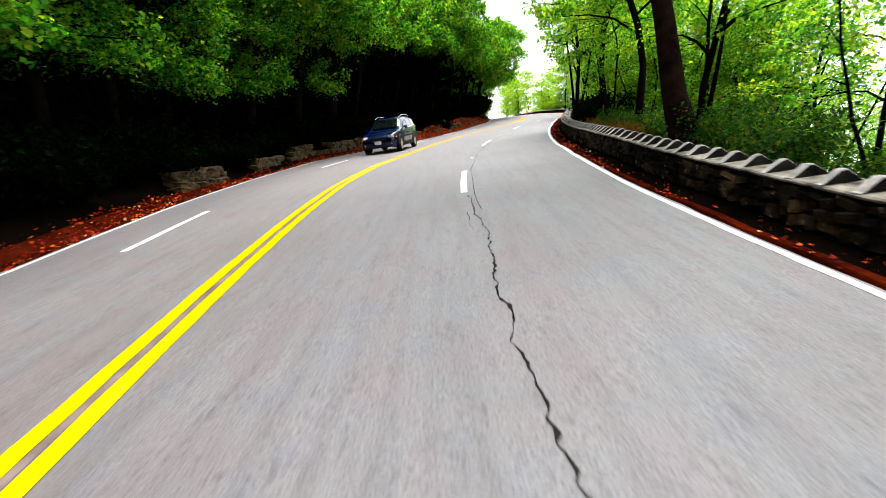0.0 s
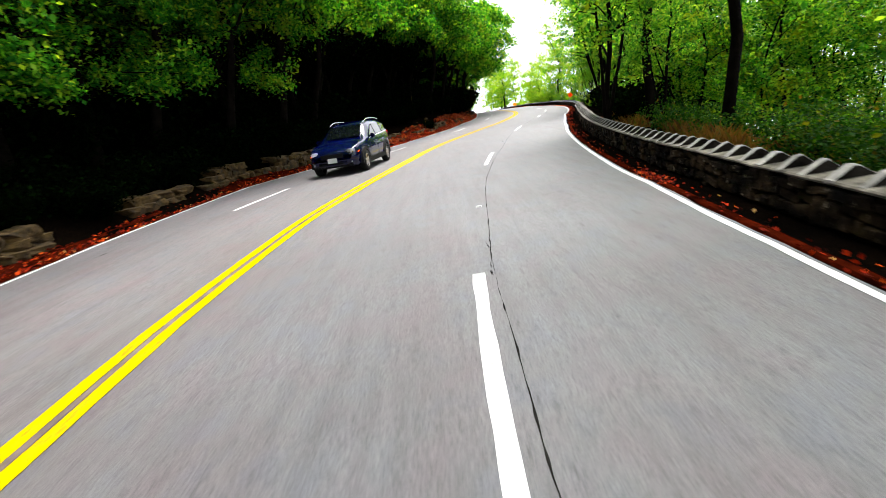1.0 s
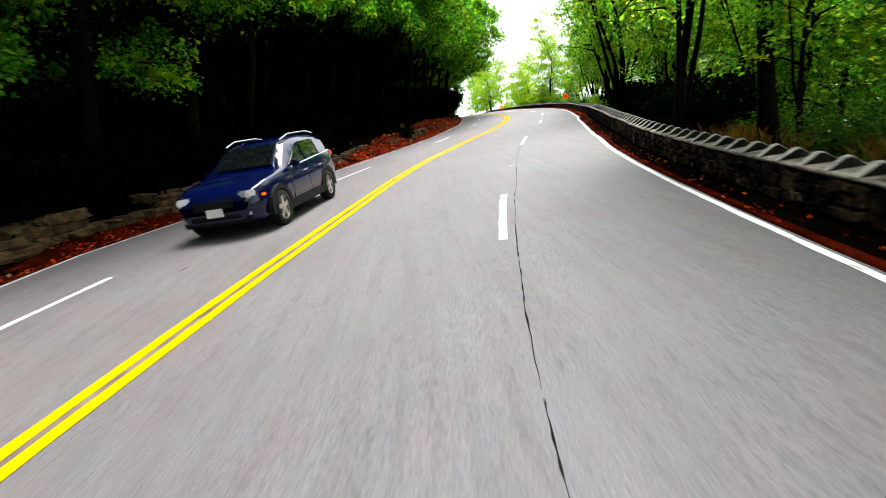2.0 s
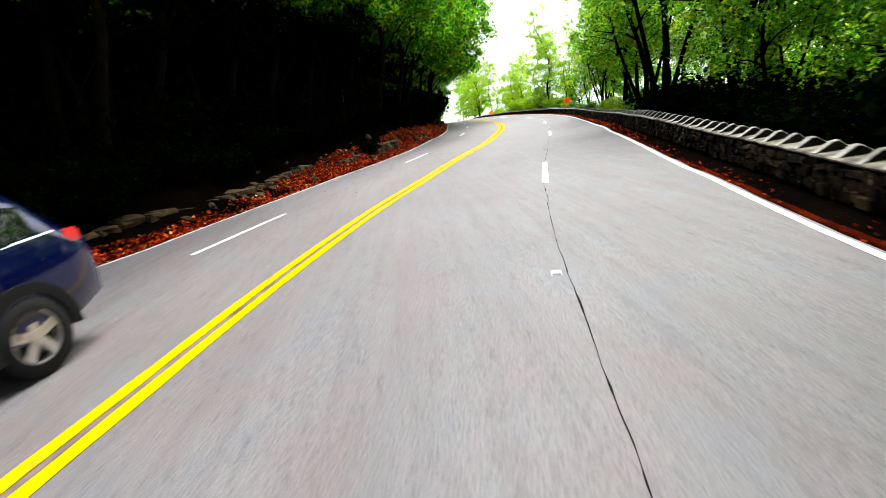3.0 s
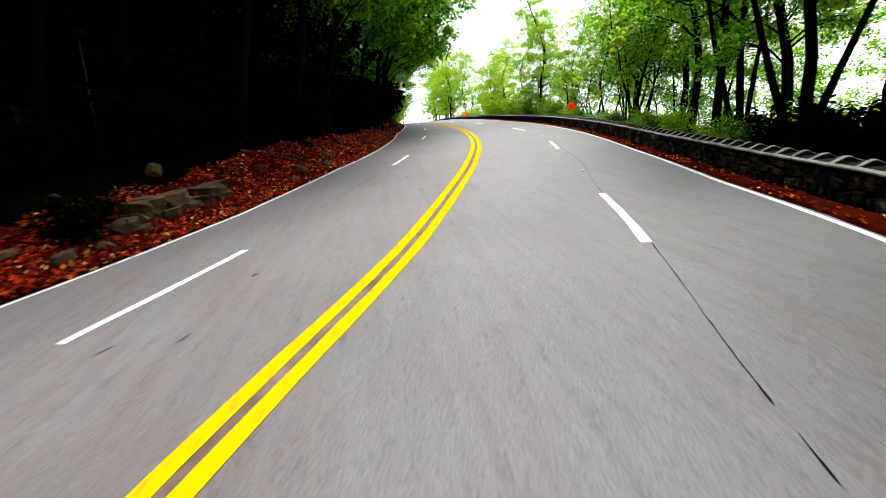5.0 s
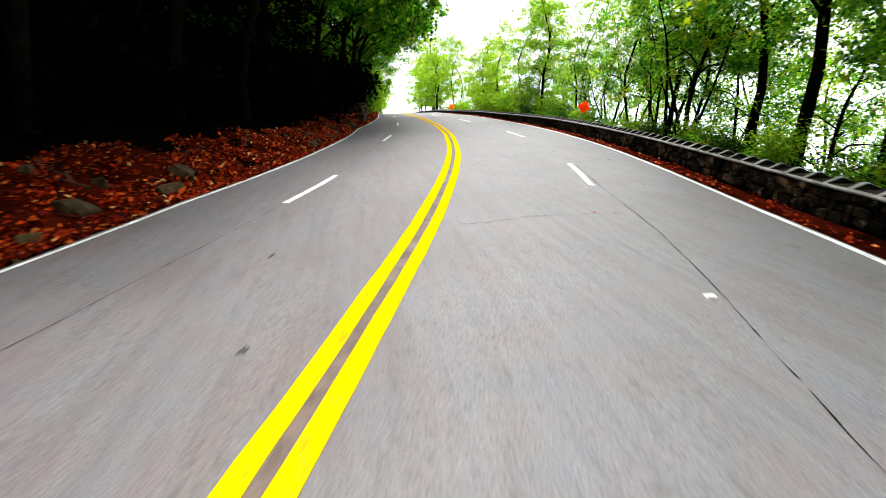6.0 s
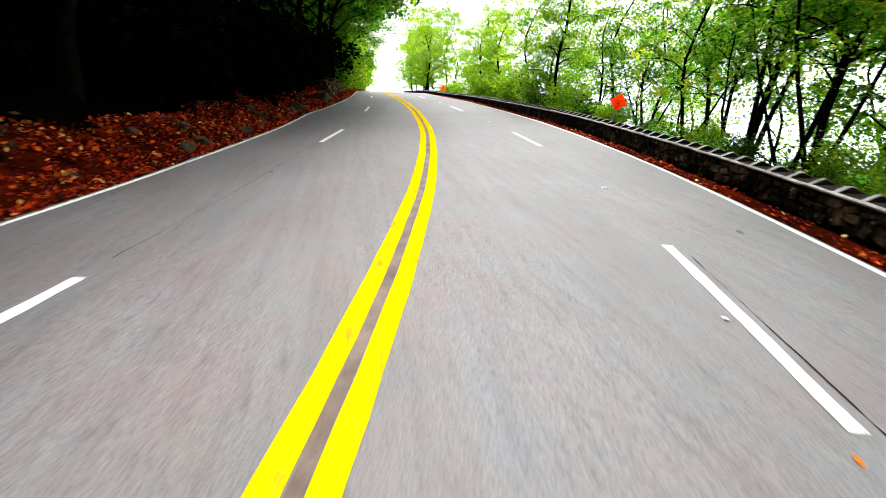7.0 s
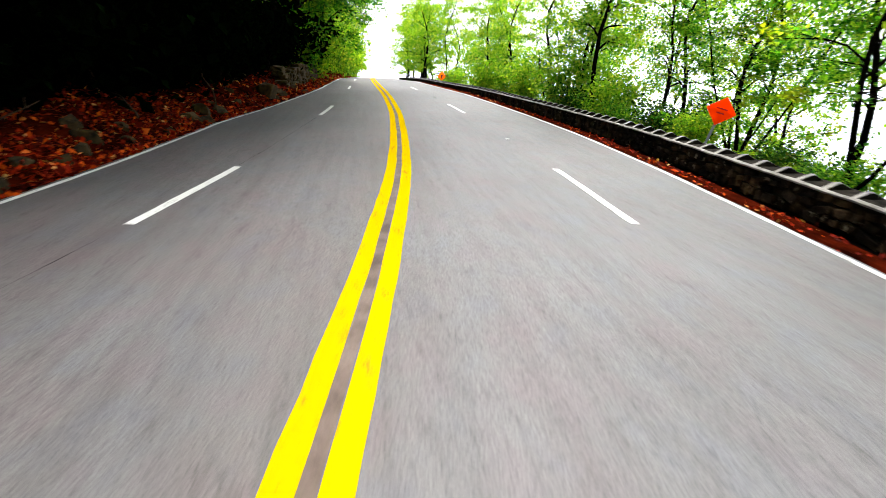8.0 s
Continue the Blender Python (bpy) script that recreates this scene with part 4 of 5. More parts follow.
def leaf_bed(side, d0, d1, y0, y1, lift, label):
    """A thin bed of rotting leaves that follows the ground."""
    ys = [y0 + 0.6 * i for i in range(int((y1 - y0) / 0.6))]
    verts, faces = [], []
    for j, y in enumerate(ys):
        top = d1 if side > 0 else litter_reach(y) * d1
        for i in range(13):
            d = d0 + (top - d0) * i / 12
            q = d + (0.35 * noise.noise((y * 0.6, side, 2)) if i == 12 and side < 0 else 0)
            p = beside(y, q, side)
            verts.append((p.x, p.y, ground_height(p.x, p.y) + (lift + 0.02 * noise.noise((y * 3, d * 3, 1)) if 0 < i < 12 else -0.02)))
        if j:
            for i in range(12):
                a = (j - 1) * 13 + i
                faces.append((a, a + 1, a + 14, a + 13))
    ob = place("leaf_bed", mesh_from("leaf_bed", verts, faces, LITTER_BED, True))
    tagged(ob, label, "leaf litter", kind="stuff")


leaf_bed(-1, 0.14, 1.0, 30, 125, 0.05, "bed of dark red rotting leaves on the bank")
leaf_bed(-1, 0.14, 0.9, -6, 30.4, 0.05, "bed of dark rotting leaves below the bank")
leaf_bed(1, 0.14, 0.26, -6, 46.4, 0.03, "narrow bed of dark rotting leaves below the parapet")
leaf_bed(1, 0.14, 0.5, 46, 110, 0.04, "bed of dark rotting leaves below the parapet")


def rock_mesh(seed, flat):
    """An angular broken stone: a block cut by random planes."""
    rr = random.Random(seed)
    bm = bmesh.new()
    bmesh.ops.create_cube(bm, size=1.0)
    for k in range(7):
        n = Vector((rr.uniform(-1, 1), rr.uniform(-1, 1), rr.uniform(-0.3, 1))).normalized()
        cut = bmesh.ops.bisect_plane(bm, geom=bm.verts[:] + bm.edges[:] + bm.faces[:], plane_co=n * rr.uniform(0.33, 0.5), plane_no=n, clear_outer=True)
        rim = [g for g in cut["geom_cut"] if isinstance(g, bmesh.types.BMEdge)]
        if rim:
            bmesh.ops.edgeloop_fill(bm, edges=rim)
    bmesh.ops.scale(bm, vec=(1.0, 0.75, flat), verts=bm.verts)
    bmesh.ops.bevel(bm, geom=bm.edges[:], offset=0.025, segments=1, affect="EDGES")
    bmesh.ops.recalc_face_normals(bm, faces=bm.faces)
    me = bpy.data.meshes.new("rock")
    bm.to_mesh(me)
    bm.free()
    me.materials.append(ROCK)
    return me


ROCKS = [rock_mesh(i, 0.5 + 0.12 * (i % 3)) for i in range(6)]


def set_rock(y, d, size, k, turn, side=-1):
    p = beside(y, d, side)
    ob = new("rock", ROCKS[k % 6])
    ob.matrix_basis = pose(p.x, p.y, ground_height(p.x, p.y) + size * 0.12, rnd.uniform(-14, 14), rnd.uniform(-14, 14), turn) @ Matrix.Scale(size, 4)
    tagged(ob, "tan mossy rock half buried in fallen leaves", "rock", "rocks on the bank")


for y, d, s in ((71.0, 0.6, 0.34), (71.6, 0.8, 0.42), (72.4, 0.55, 0.3), (73.0, 0.9, 0.36), (70.3, 0.5, 0.3), (69.8, 0.7, 0.36), (68.8, 0.5, 0.5), (66.6, 1.1, 0.4), (75.6, 0.6, 0.5), (76.6, 0.7, 0.6), (77.4, 0.5, 0.5), (82.5, 0.8, 0.9), (83.6, 0.6, 0.6), (56.5, 0.6, 0.5), (57.5, 0.9, 0.6), (54.6, 0.7, 0.5), (46.5, 0.45, 0.42), (47.3, 0.5, 0.34), (48.3, 0.6, 0.3), (9.0, 0.5, 0.55)):
    set_rock(y, d, s, rnd.randrange(6), rnd.uniform(0, 360))
for i in range(80):
    set_rock(rnd.uniform(38, 100), 0.25 + 2.3 * rnd.random() ** 2, rnd.choice((0.14, 0.18, 0.22, 0.3, 0.42)), i, rnd.uniform(0, 360))


def ledge_block_mesh(seed):
    """A rough block of bedrock, 1 by 1 by 1, with a split face and worn edges."""
    rr = random.Random(seed)
    bm = bmesh.new()
    bmesh.ops.create_cube(bm, size=1.0)
    bmesh.ops.subdivide_edges(bm, edges=bm.edges[:], cuts=1, use_grid_fill=True)
    for v in bm.verts:
        v.co += Vector((rr.uniform(-0.09, 0.09), rr.uniform(-0.12, 0.12), rr.uniform(-0.1, 0.1)))
    bmesh.ops.bevel(bm, geom=[e for e in bm.edges if e.calc_face_angle(0) > 0.9], offset=0.05, segments=1, affect="EDGES")
    me = bpy.data.meshes.new("stone")
    bm.to_mesh(me)
    bm.free()
    me.materials.append(ROCK)
    return me


LEDGE_BLOCKS = [ledge_block_mesh(40 + i) for i in range(7)]


def outcrop(y0, y1, d, tall, seed, label):
    """A low ledge of split bedrock beside the road, block by block, with an uneven top."""
    rr = random.Random(seed)
    p = beside((y0 + y1) / 2, d, -1)
    e = new("rock_ledge")
    e.location = (p.x, p.y, ground_height(p.x, p.y) - 0.08)
    z = 0.0
    while z < tall:
        h = rr.uniform(0.12, 0.22)
        y = y0 + rr.uniform(0, 0.5)
        while y < y1 - 0.2:
            long = rr.uniform(0.25, 0.75)
            if z > tall * 0.45 and noise.noise((y * 0.8, z * 2, seed)) < -0.12:
                y += long
                continue
            q = beside(y + long / 2, d + z * 0.2 + rr.uniform(-0.06, 0.06), -1)
            lift = ground_height(q.x, q.y) - ground_height(p.x, p.y)
            ob = place("stone", LEDGE_BLOCKS[rr.randrange(7)], e)
            ob.matrix_basis = pose(q.x - p.x, q.y - p.y, lift + z + h / 2, rr.uniform(-5, 5), rr.uniform(-6, 6), 90 - heading(y) + rr.uniform(-6, 6)) @ Matrix.Diagonal((long * 1.06, 0.5, h * 1.25, 1))
            y += long
        z += h
    tagged(e, label, "rock ledge")


outcrop(24.2, 32.6, 0.95, 0.4, 5, "low tan stacked stone ledge along the bank")
outcrop(20.4, 23.4, 0.95, 0.3, 6, "low brown stone ledge along the bank")
outcrop(15.6, 18.6, 0.95, 0.4, 7, "low dark stone ledge in the bank")
outcrop(33.2, 43.4, 1.4, 0.14, 9, "low broken brown ledge behind a strip of fallen leaves")
outcrop(47.6, 50.6, 0.95, 0.3, 10, "low grey-green bedrock ledge among red leaves")
outcrop(86.0, 97.0, 1.1, 0.7, 11, "brown broken rock face beside the far road")
outcrop(43.8, 46.2, 0.95, 0.3, 8, "grey-green layered bedrock ledge among leaves")
for i in range(11):
    set_rock(36.0 + 0.55 * i, 0.85 + 0.25 * (i * 5 % 3) / 2, (0.36, 0.26, 0.42, 0.3)[i % 4], i, i * 77)


def stick(y, d, high, lean):
    p = beside(y, d, -1)
    v, f = tube([(0, 0, -0.1), (lean * 0.1, 0.05, high * 0.25), (lean * 0.5, -0.03, high * 0.5), (lean * 0.55, 0.05, high * 0.75), (lean, -0.04, high)], [0.022, 0.02, 0.016, 0.012, 0.005], 6)
    ob = new("dead_sapling", mesh_from("dead_sapling", v, f, TWIG, True))
    ob.location = (p.x, p.y, ground_height(p.x, p.y))
    tagged(ob, "thin leafless dead sapling standing in fallen leaves", "sapling", "dead saplings")


for y, d, h, ln in ((78.0, 0.85, 1.5, -0.55), (74.5, 2.0, 0.9, -0.1), (79.6, 2.4, 0.8, 0.1), (90.0, 1.5, 0.9, -0.2), (50.5, 3.4, 2.6, 0.2)):
    stick(y, d, h, ln)


def fallen_branch(y, d, long, turn, rise, seed):
    """A bare branch with a few side twigs lying on the fallen leaves."""
    rr = random.Random(seed)
    p = beside(y, min(d, litter_reach(y) * 0.75), -1)
    line = [Vector((long * (q - 0.5), rr.uniform(-0.06, 0.06) * long, 0.04 + 0.5 * rise * q + rr.uniform(0, 0.05))) for q in (0, 0.2, 0.4, 0.6, 0.8, 1.0)]
    geos = [tube(line, [0.024, 0.021, 0.018, 0.014, 0.01, 0.004], 6)]
    for k in (1, 2, 3, 4):
        tip = line[k] + Vector((rr.uniform(0.08, 0.25), rr.choice((-1, 1)) * rr.uniform(0.12, 0.3), rr.uniform(0.02, 0.16))) * long * 0.6
        geos.append(tube([line[k], line[k].lerp(tip, 0.55) + Vector((0, 0, 0.02)), tip], [0.011, 0.008, 0.003], 5))
    v, f = join_geo(geos)
    ob = new("fallen_branch", mesh_from("fallen_branch", v, f, TWIG, True))
    ob.matrix_basis = pose(p.x, p.y, ground_height(p.x, p.y) + 0.05, 0, -18, turn)
    tagged(ob, "bare brown branch lying among fallen leaves on the bank", "branch", "fallen branches")


for i, (y, d, long, turn, rise) in enumerate(((42.4, 1.4, 1.1, 160, 0.12), (44.0, 1.7, 1.3, 35, 0.2), (46.0, 1.5, 0.9, 120, 0.15), (49.2, 1.8, 1.2, 200, 0.1), (52.0, 1.4, 1.0, 60, 0.12), (55.3, 1.9, 1.3, 150, 0.1), (58.6, 1.3, 0.9, 20, 0.18), (62.0, 1.7, 1.2, 100, 0.12), (66.5, 1.2, 1.0, 170, 0.1), (70.6, 1.6, 1.3, 50, 0.2), (74.2, 1.3, 1.1, 130, 0.14), (80.5, 1.4, 1.2, 80, 0.2), (84.0, 1.2, 1.0, 30, 0.2))):
    fallen_branch(y, d, long, turn, rise, 300 + i)


# ---- signs ----
def sign(x, y, zc, side, sheet, turn, label, curve_mark, lean=0):
    e = new("road_sign")
    g = ground_height(x, y)
    e.matrix_basis = pose(x + (zc - g) * math.sin(radians(-lean)), y, g, -9, lean, turn)
    dz = zc - g
    bm = block(side, 0.006, side, (0, 0, 0), 0.0, pose(0, 0, 0, 0, 45, 0))
    bmesh.ops.translate(bm, vec=(0, -0.02, dz), verts=bm.verts)
    part("panel", bm, sheet, e, "diamond warning panel")
    k = side / math.sqrt(2)
    if curve_mark:
        for nm, a, b, c, s, rr in (("symbol_stem", 0.0, -0.2, 0, 0.5, 0), ("symbol_bend", 0.1, 0.12, 0, 0.36, 45), ("symbol_head", -0.04, 0.2, 0, 0.22, -45)):
            part(nm, block(0.09, 0.004, s * k, (a * k, -0.027, dz + b * k), 0.0, pose(0, 0, 0, 0, rr, 0)), BLACK, e, "black bend symbol")
    else:
        for row, (a, b) in enumerate(((-0.42, 0.42), (-0.3, 0.3))):
            part("text_bar", block((b - a) * k * 0.9, 0.004, 0.03, (0, -0.027, dz + 0.05 - 0.1 * row)), SIGN_PRINT, e, "dark lettering bar")
    rim = bmesh.new()
    ri, ro = k * 0.92, k * 0.945
    vs = [rim.verts.new((math.sin(i * math.pi / 2) * q, -0.0265, dz + math.cos(i * math.pi / 2) * q)) for q in (ri, ro) for i in range(4)]
    for i in range(4):
        rim.faces.new((vs[i], vs[(i + 1) % 4], vs[4 + (i + 1) % 4], vs[4 + i]))
    part("border", rim, BLACK if curve_mark else SIGN_PRINT, e, "thin printed border")
    part("post", block(0.05, 0.035, dz + k * 0.9, (0, 0.01, (dz + k * 0.9) / 2 - 0.1), 0.006), STEEL, e, "galvanised post")
    part("brace", block(0.03, 0.02, side * 1.2, (0, 0.0, dz), 0.0, pose(0, 0, 0, 0, 90, 0)), STEEL, e)
    tagged(e, label, "road sign")


sign(SIGN_X, SIGN_Y, 0.93, 0.47, ORANGE, -34, "orange-red diamond work sign behind the stone parapet", False, 13)
sign(17.2, 103.0, 0.3, 0.5, AMBER, -8, "amber diamond bend warning sign beside the wall", True)


# ---- car ----
def loft(secs, cap=True):
    verts, faces = [], []
    n = len(secs[0])
    for s in secs:
        verts += s
    for i in range(len(secs) - 1):
        for k in range(n - 1):
            a = i * n + k
            faces.append((a, a + 1, a + n + 1, a + n))
    if cap:
        faces += [tuple(range(n))[::-1], tuple(range(len(verts) - n, len(verts)))]
    return verts, faces


def car_section(y):
    """Half widths and heights of the car's skin at y metres from its nose."""
    w = float(np.interp(y, (0, 0.12, 0.45, 1.0, 3.6, 4.25, 4.5), (0.62, 0.76, 0.87, 0.92, 0.92, 0.87, 0.8)))
    low = float(np.interp(y, (0, 0.3, 0.6, 3.9, 4.5), (0.36, 0.24, 0.22, 0.23, 0.36)))
    belt = float(np.interp(y, (0, 0.1, 0.5, 1.25, 2.6, 4.1, 4.5), (0.62, 0.80, 0.93, 1.02, 1.08, 1.15, 1.02)))
    top = float(np.interp(y, (0, 0.1, 0.5, 1.25, 1.95, 2.5, 3.3, 3.95, 4.28, 4.5), (0.66, 0.85, 0.98, 1.08, 1.56, 1.66, 1.66, 1.58, 1.22, 1.06)))
    wr = float(np.interp(y, (0, 1.25, 1.95, 3.3, 4.28, 4.5), (0.9, 0.86, 0.72, 0.74, 0.8, 0.88))) * w
    return w, low, belt, top, wr


def car_ring(y):
    w, low, belt, top, wr = car_section(y)
    half = [(w * 0.8, low), (w * 0.97, low + 0.1), (w, low + 0.32), (w * 0.985, belt - 0.1), (w * 0.955, belt), (wr + (w * 0.955 - wr) * 0.25, belt + (top - belt) * 0.75), (wr * 0.93, top - 0.03), (wr * 0.6, top + 0.0)]
    return [(-a, y, z) for a, z in half] + [(a, y, z) for a, z in reversed(half)]


def build_car(x, y, turn):
    e = new("car")
    ys = [0, 0.05, 0.12, 0.3, 0.5, 0.8, 1.25, 1.6, 1.95, 2.2, 2.5, 2.9, 3.3, 3.65, 3.95, 4.12, 4.28, 4.42, 4.5]
    v, f = loft([car_ring(q) for q in ys])
    place("body", mesh_from("body", v, f, CAR_PAINT, True), e, "dark blue painted body")

    def patch(name, corners, mat, label=""):
        bm = bmesh.new()
        vs = [bm.verts.new(c) for c in corners]
        bm.faces.new(vs)
        ext = bmesh.ops.extrude_face_region(bm, geom=bm.faces[:])
        n = (Vector(corners[1]) - Vector(corners[0])).cross(Vector(corners[2]) - Vector(corners[0])).normalized() * 0.012
        bmesh.ops.translate(bm, vec=n, verts=[q for q in ext["geom"] if isinstance(q, bmesh.types.BMVert)])
        bmesh.ops.recalc_face_normals(bm, faces=bm.faces)
        return part(name, bm, mat, e, label)

    def side_at(q, up, s, out=0.012):
        w, low, belt, top, wr = car_section(q)
        b = (w * 0.955, belt)
        t2 = (wr + (w * 0.955 - wr) * 0.25, belt + (top - belt) * 0.75)
        return (s * (b[0] + (t2[0] - b[0]) * up + out), q, b[1] + (t2[1] - b[1]) * up)

    for s in (-1, 1):
        for q0, q1, u0, u1 in ((1.62, 2.42, 0.25, 0.96), (2.5, 3.28, 0.96, 0.96), (3.36, 3.92, 0.96, 0.85)):
            patch("side_window", [side_at(q0, 0.08, s), side_at(q1, 0.08, s), side_at(q1, u1, s), side_at(q0, u0, s)][::s], CAR_GLASS, "dark side window")
        patch("belt_trim", [side_at(1.5, -0.02, s, 0.014), side_at(4.1, -0.02, s, 0.014), side_at(4.1, 0.06, s, 0.014), side_at(1.5, 0.06, s, 0.014)][::s], CHROME, "chrome window strip")
        for q in (2.25, 3.15):
            w = car_section(q)[0]
            part("door_handle", block(0.03, 0.2, 0.03, (s * (w + 0.01), q, 0.9), 0.008), CHROME, e, "chrome door handle")
        for q in (1.5, 2.46, 3.4):
            w = car_section(q)[0]
            part("door_seam", block(0.006, 0.012, 0.55, (s * (w - 0.001), q, 0.66)), BLACK, e)
        part("sill_trim", block(0.03, 2.1, 0.16, (s * 0.915, 2.2, 0.33), 0.01), PLASTIC, e, "black plastic sill")
        v, f = tube([(s * 0.62, 2.0, 1.60), (s * 0.63, 2.4, 1.70), (s * 0.63, 3.4, 1.70), (s * 0.63, 3.85, 1.63)], [0.018] * 4, 6)
        place("roof_rail", mesh_from("roof_rail", v, f, CHROME, True), e, "silver roof rail")
        mirror = part("mirror", block(0.2, 0.12, 0.15, (s * 1.0, 1.62, 1.1), 0.04), CAR_PAINT, e)
        part("mirror_glass", block(0.16, 0.01, 0.11, (s * 1.0, 1.685, 1.1)), CHROME, mirror)
        part("headlight", block(0.3, 0.22, 0.14, (s * 0.6, 0.16, 0.78), 0.03, pose(0, 0, 0, 0, 0, -s * 24)), LAMP_CLEAR, e, "clear headlight")
        part("fog_lamp", block(0.14, 0.05, 0.08, (s * 0.6, 0.06, 0.45), 0.015), LAMP_CLEAR, e)
        part("side_marker", block(0.03, 0.12, 0.05, (s * 0.84, 0.33, 0.72), 0.008), AMBER, e, "orange marker lamp")
        part("tail_light", block(0.16, 0.24, 0.16, (s * 0.76, 4.3, 1.06), 0.03), LAMP_RED, e, "red tail light")
        for q in (0.86, 3.55):
            wheel = new("wheel")
            wheel.parent = e
            wheel.location = (s * 0.82, q, 0.35)
            prof = [(0.235, -0.11), (0.33, -0.11), (0.35, -0.08), (0.35, 0.08), (0.33, 0.11), (0.235, 0.11)]
            n, tv, tf = 28, [], []
            for i in range(n):
                a = i * math.tau / n
                tv += [(d, math.cos(a) * rr, math.sin(a) * rr) for rr, d in prof]
                for k in range(5):
                    b0, b1 = i * 6 + k, (i + 1) % n * 6 + k
                    tf.append((b0, b0 + 1, b1 + 1, b1))
            place("tyre", mesh_from("tyre", tv, tf, RUBBER, True), wheel, "black tyre")
            rim = bmesh.new()
            bmesh.ops.create_cone(rim, cap_ends=True, segments=24, radius1=0.07, radius2=0.06, depth=0.06, matrix=pose(s * 0.07, 0, 0, 0, 90, 0))
            for i in range(5):
                bmesh.ops.create_cube(rim, size=1.0, matrix=pose(0, 0, 0, i * 72, 0, 0) @ Matrix.Translation((s * 0.07, 0, 0.14)) @ Matrix.Diagonal((0.035, 0.085, 0.2, 1)))
            for i in range(24):
                a = i * math.tau / 24
                bmesh.ops.create_cube(rim, size=1.0, matrix=pose(0, 0, 0, i * 15, 0, 0) @ Matrix.Translation((s * 0.06, 0, 0.226)) @ Matrix.Diagonal((0.07, 0.064, 0.022, 1)))
            part("rim", rim, ALLOY, wheel, "five-spoke alloy rim")
            hub = bmesh.new()
            bmesh.ops.create_cone(hub, cap_ends=True, segments=20, radius1=0.225, radius2=0.225, depth=0.02, matrix=pose(0, 0, 0, 0, 90, 0))
            part("brake_disc", hub, BLACK, wheel)
            av, af = [], []
            for i in range(15):
                a = math.pi * i / 14 - 0.12 + i / 14 * 0.24
                for rr, d in ((0.37, 0.112), (0.47, 0.112), (0.47, 0.0), (0.37, 0.0)):
                    av.append((s * (0.82 + d), q + math.cos(a) * rr, 0.35 + math.sin(a) * rr))
                if i:
                    for k in range(4):
                        b0, b1 = (i - 1) * 4 + k, (i - 1) * 4 + (k + 1) % 4
                        af.append((b0, b1, b1 + 4, b0 + 4))
            place("wheel_arch", mesh_from("wheel_arch", av, af, PLASTIC), e, "black wheel arch trim")
    w0, w1 = car_section(1.32), car_section(1.9)
    patch("windscreen", [(-w0[4] * 0.8, 1.33, w0[3] + 0.035), (w0[4] * 0.8, 1.33, w0[3] + 0.035), (w1[4] * 0.85, 1.9, w1[3] + 0.012), (-w1[4] * 0.85, 1.9, w1[3] + 0.012)], CAR_GLASS, "dark windscreen")
    patch("rear_window", [(0.6, 4.0, 1.53), (-0.6, 4.0, 1.53), (-0.66, 4.26, 1.26), (0.66, 4.26, 1.26)][::-1], CAR_GLASS, "dark rear window")
    part("grille", block(0.8, 0.05, 0.16, (0, 0.02, 0.66), 0.015), PLASTIC, e, "black grille")
    part("lower_grille", block(1.0, 0.06, 0.12, (0, 0.03, 0.44), 0.015), PLASTIC, e)
    part("front_bumper", block(1.35, 0.1, 0.09, (0, 0.06, 0.34), 0.03), PLASTIC, e, "black front bumper lip")
    part("rear_bumper", block(1.5, 0.12, 0.2, (0, 4.48, 0.5), 0.04), PLASTIC, e, "black rear bumper")
    part("number_plate", block(0.32, 0.02, 0.15, (0, -0.012, 0.53), 0.004), PLATE, e, "plain white plate")
    e.matrix_basis = pose(x, y, road_z(y, -2.0), 0, -0.7, turn) @ Matrix.Translation((0, -2.2, 0))
    tagged(e, "dark blue sport utility car on the far lane", "car")


build_car(-1.66, 28.2, -10.0)

# ---- far valley: added sheet, its haze painted as glow ----
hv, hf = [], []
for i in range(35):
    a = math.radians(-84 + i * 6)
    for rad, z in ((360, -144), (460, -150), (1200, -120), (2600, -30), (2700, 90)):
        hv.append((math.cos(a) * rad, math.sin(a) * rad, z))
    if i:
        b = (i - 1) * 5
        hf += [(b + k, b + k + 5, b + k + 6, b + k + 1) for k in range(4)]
tagged(place("backdrop", mesh_from("backdrop", hv, hf, HAZE)), "glowing sheet for the pale hazy valley far below the road", "backdrop", kind="structure")

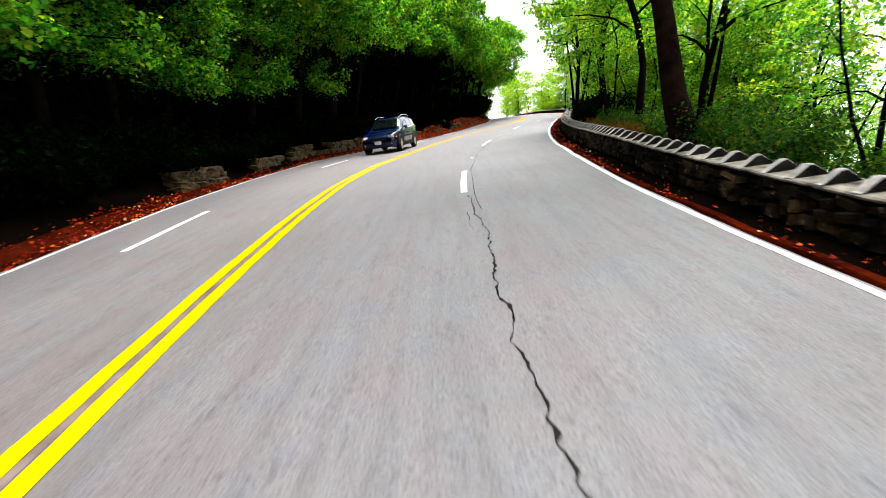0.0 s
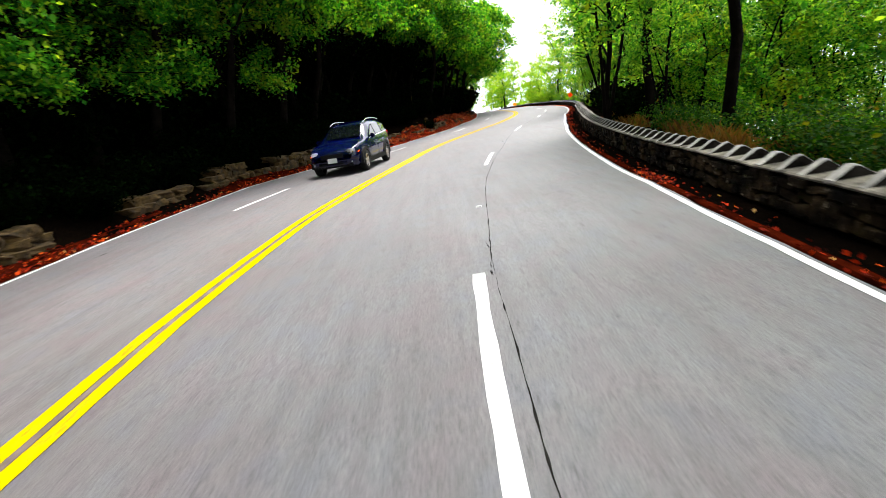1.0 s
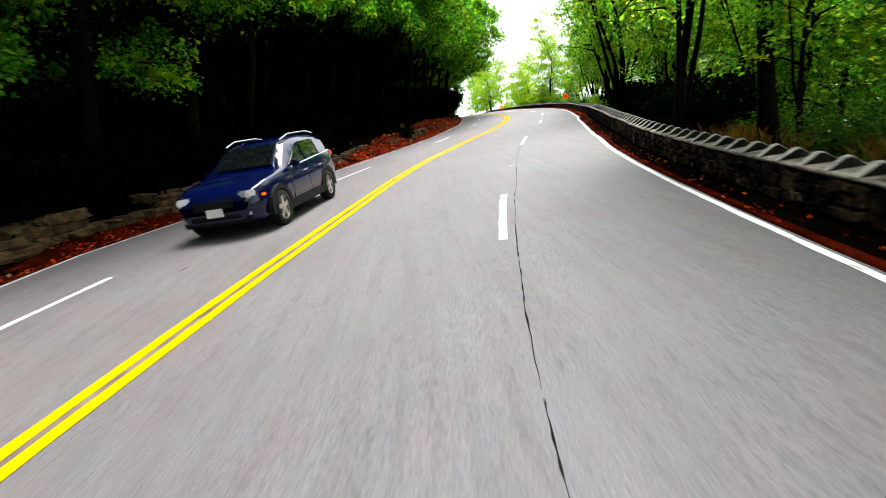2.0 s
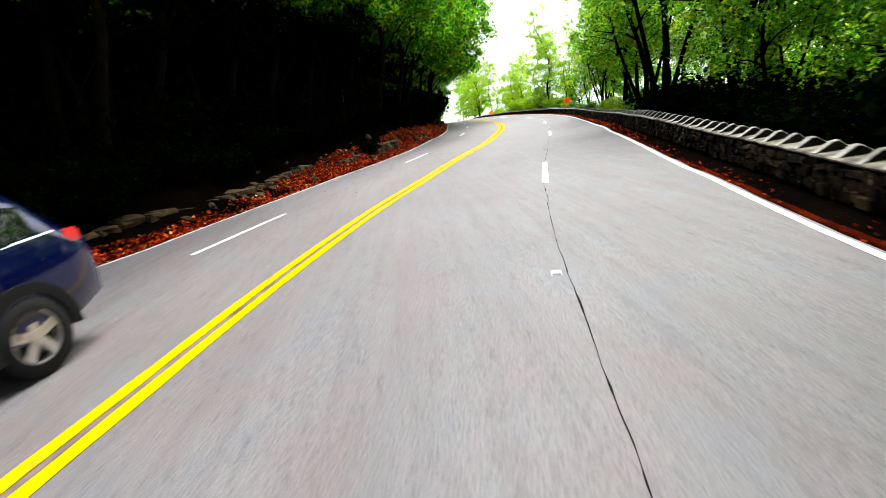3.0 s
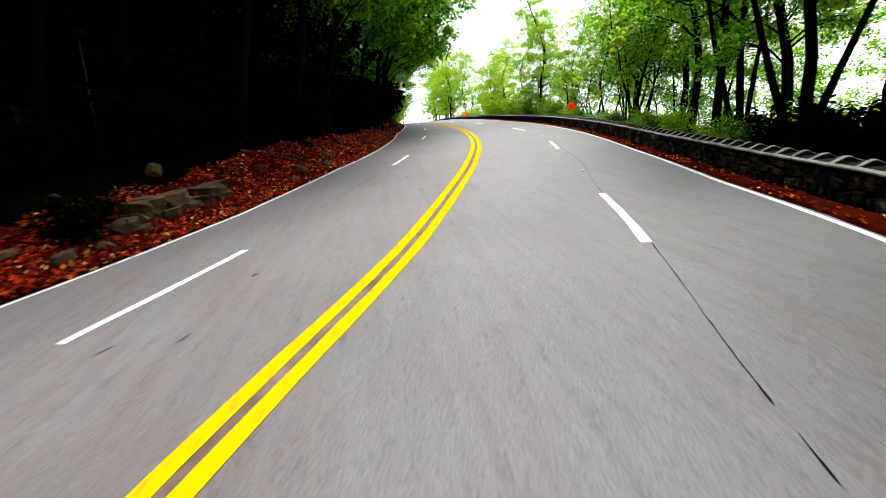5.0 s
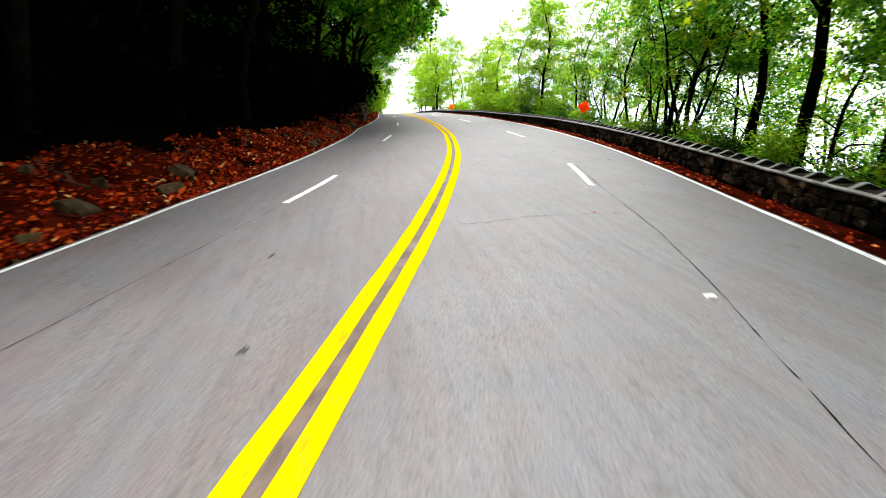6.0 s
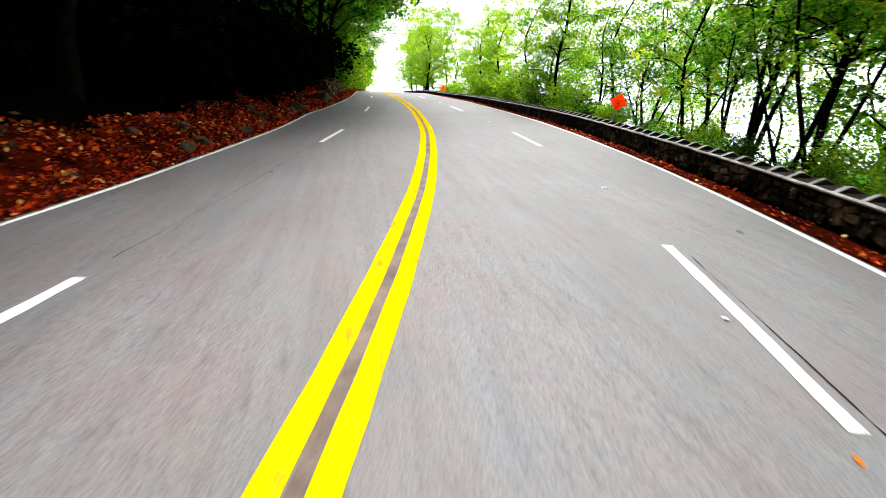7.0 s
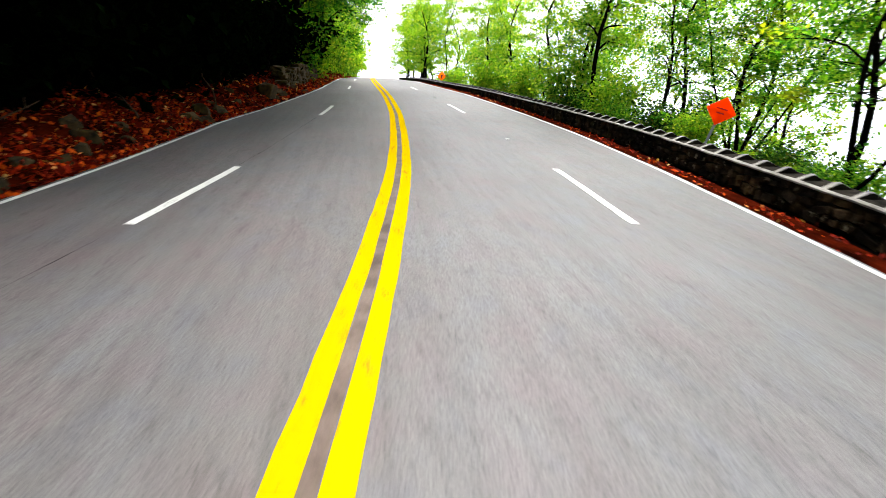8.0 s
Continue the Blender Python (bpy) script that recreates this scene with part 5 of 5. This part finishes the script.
# ---- leaves on the road ----
for ly, lo, mat, lab in ((55.64, 2.45, LITTER, "single curled orange leaf lying on the asphalt"), (57.62, 2.72, AMBER, "single small yellow leaf lying on the asphalt"), (59.08, 2.78, WHITE_PAINT, "small pale scrap lying on the asphalt")):
    p = on_road(ly, lo, 0.004)
    lv = [(-0.07, 0, 0), (-0.02, -0.045, 0.012), (0.05, -0.03, 0.02), (0.08, 0.01, 0.012), (0.03, 0.045, 0.03), (-0.03, 0.04, 0.015), (0.0, 0.0, 0.006)]
    lf = [(k, (k + 1) % 6, 6) for k in range(6)]
    tagged(place("fallen_leaf", mesh_from("fallen_leaf", lv, lf, mat), None, "", pose(p.x, p.y, p.z, 0, 0, ly * 70) @ Matrix.Scale(0.5, 4)), lab, "leaf")


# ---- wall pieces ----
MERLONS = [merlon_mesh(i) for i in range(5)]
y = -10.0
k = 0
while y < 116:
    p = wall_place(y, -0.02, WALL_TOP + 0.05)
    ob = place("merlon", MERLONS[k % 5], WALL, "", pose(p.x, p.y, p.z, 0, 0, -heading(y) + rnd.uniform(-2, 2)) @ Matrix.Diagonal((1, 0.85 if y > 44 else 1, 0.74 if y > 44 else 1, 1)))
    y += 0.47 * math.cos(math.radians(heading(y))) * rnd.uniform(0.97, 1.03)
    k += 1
STONES = [stone_mesh(i) for i in range(8)]
rest = []
rw = random.Random(5)
count = 0
z = 0.0
for row in range(3):
    h = (0.15, 0.13, 0.12)[row]
    y = -9.0 + rw.uniform(0, 0.3)
    while y < 112:
        long = rw.uniform(0.12, 0.36)
        hh = h * rw.uniform(0.7, 1.3)
        p = wall_place(y + long / 2, 0.05 + rw.uniform(-0.025, 0.02), z + h / 2 + rw.uniform(-0.03, 0.03))
        m = pose(p.x, p.y, p.z, rw.uniform(-16, 16), rw.uniform(-6, 6), -heading(y)) @ Matrix.Diagonal((0.14, (long - 0.03) / math.cos(math.radians(heading(y))), hh - 0.02, 1))
        me = STONES[rw.randrange(8)]
        if (55 < y < 72 or 4 < y < 10) and count < 300:
            place("stone", me, WALL, "", m)
            count += 1
        else:
            rest.append((me, m))
        y += long
    z += h
geos = []
for me, m in rest:
    geos.append(([m @ v.co for v in me.vertices], [tuple(q.vertices) for q in me.polygons]))
v, f = join_geo(geos)
tagged(place("stonework", mesh_from("stonework", v, f, WALL_STONE), WALL, "rough dark wall stones"), kind="stuff")
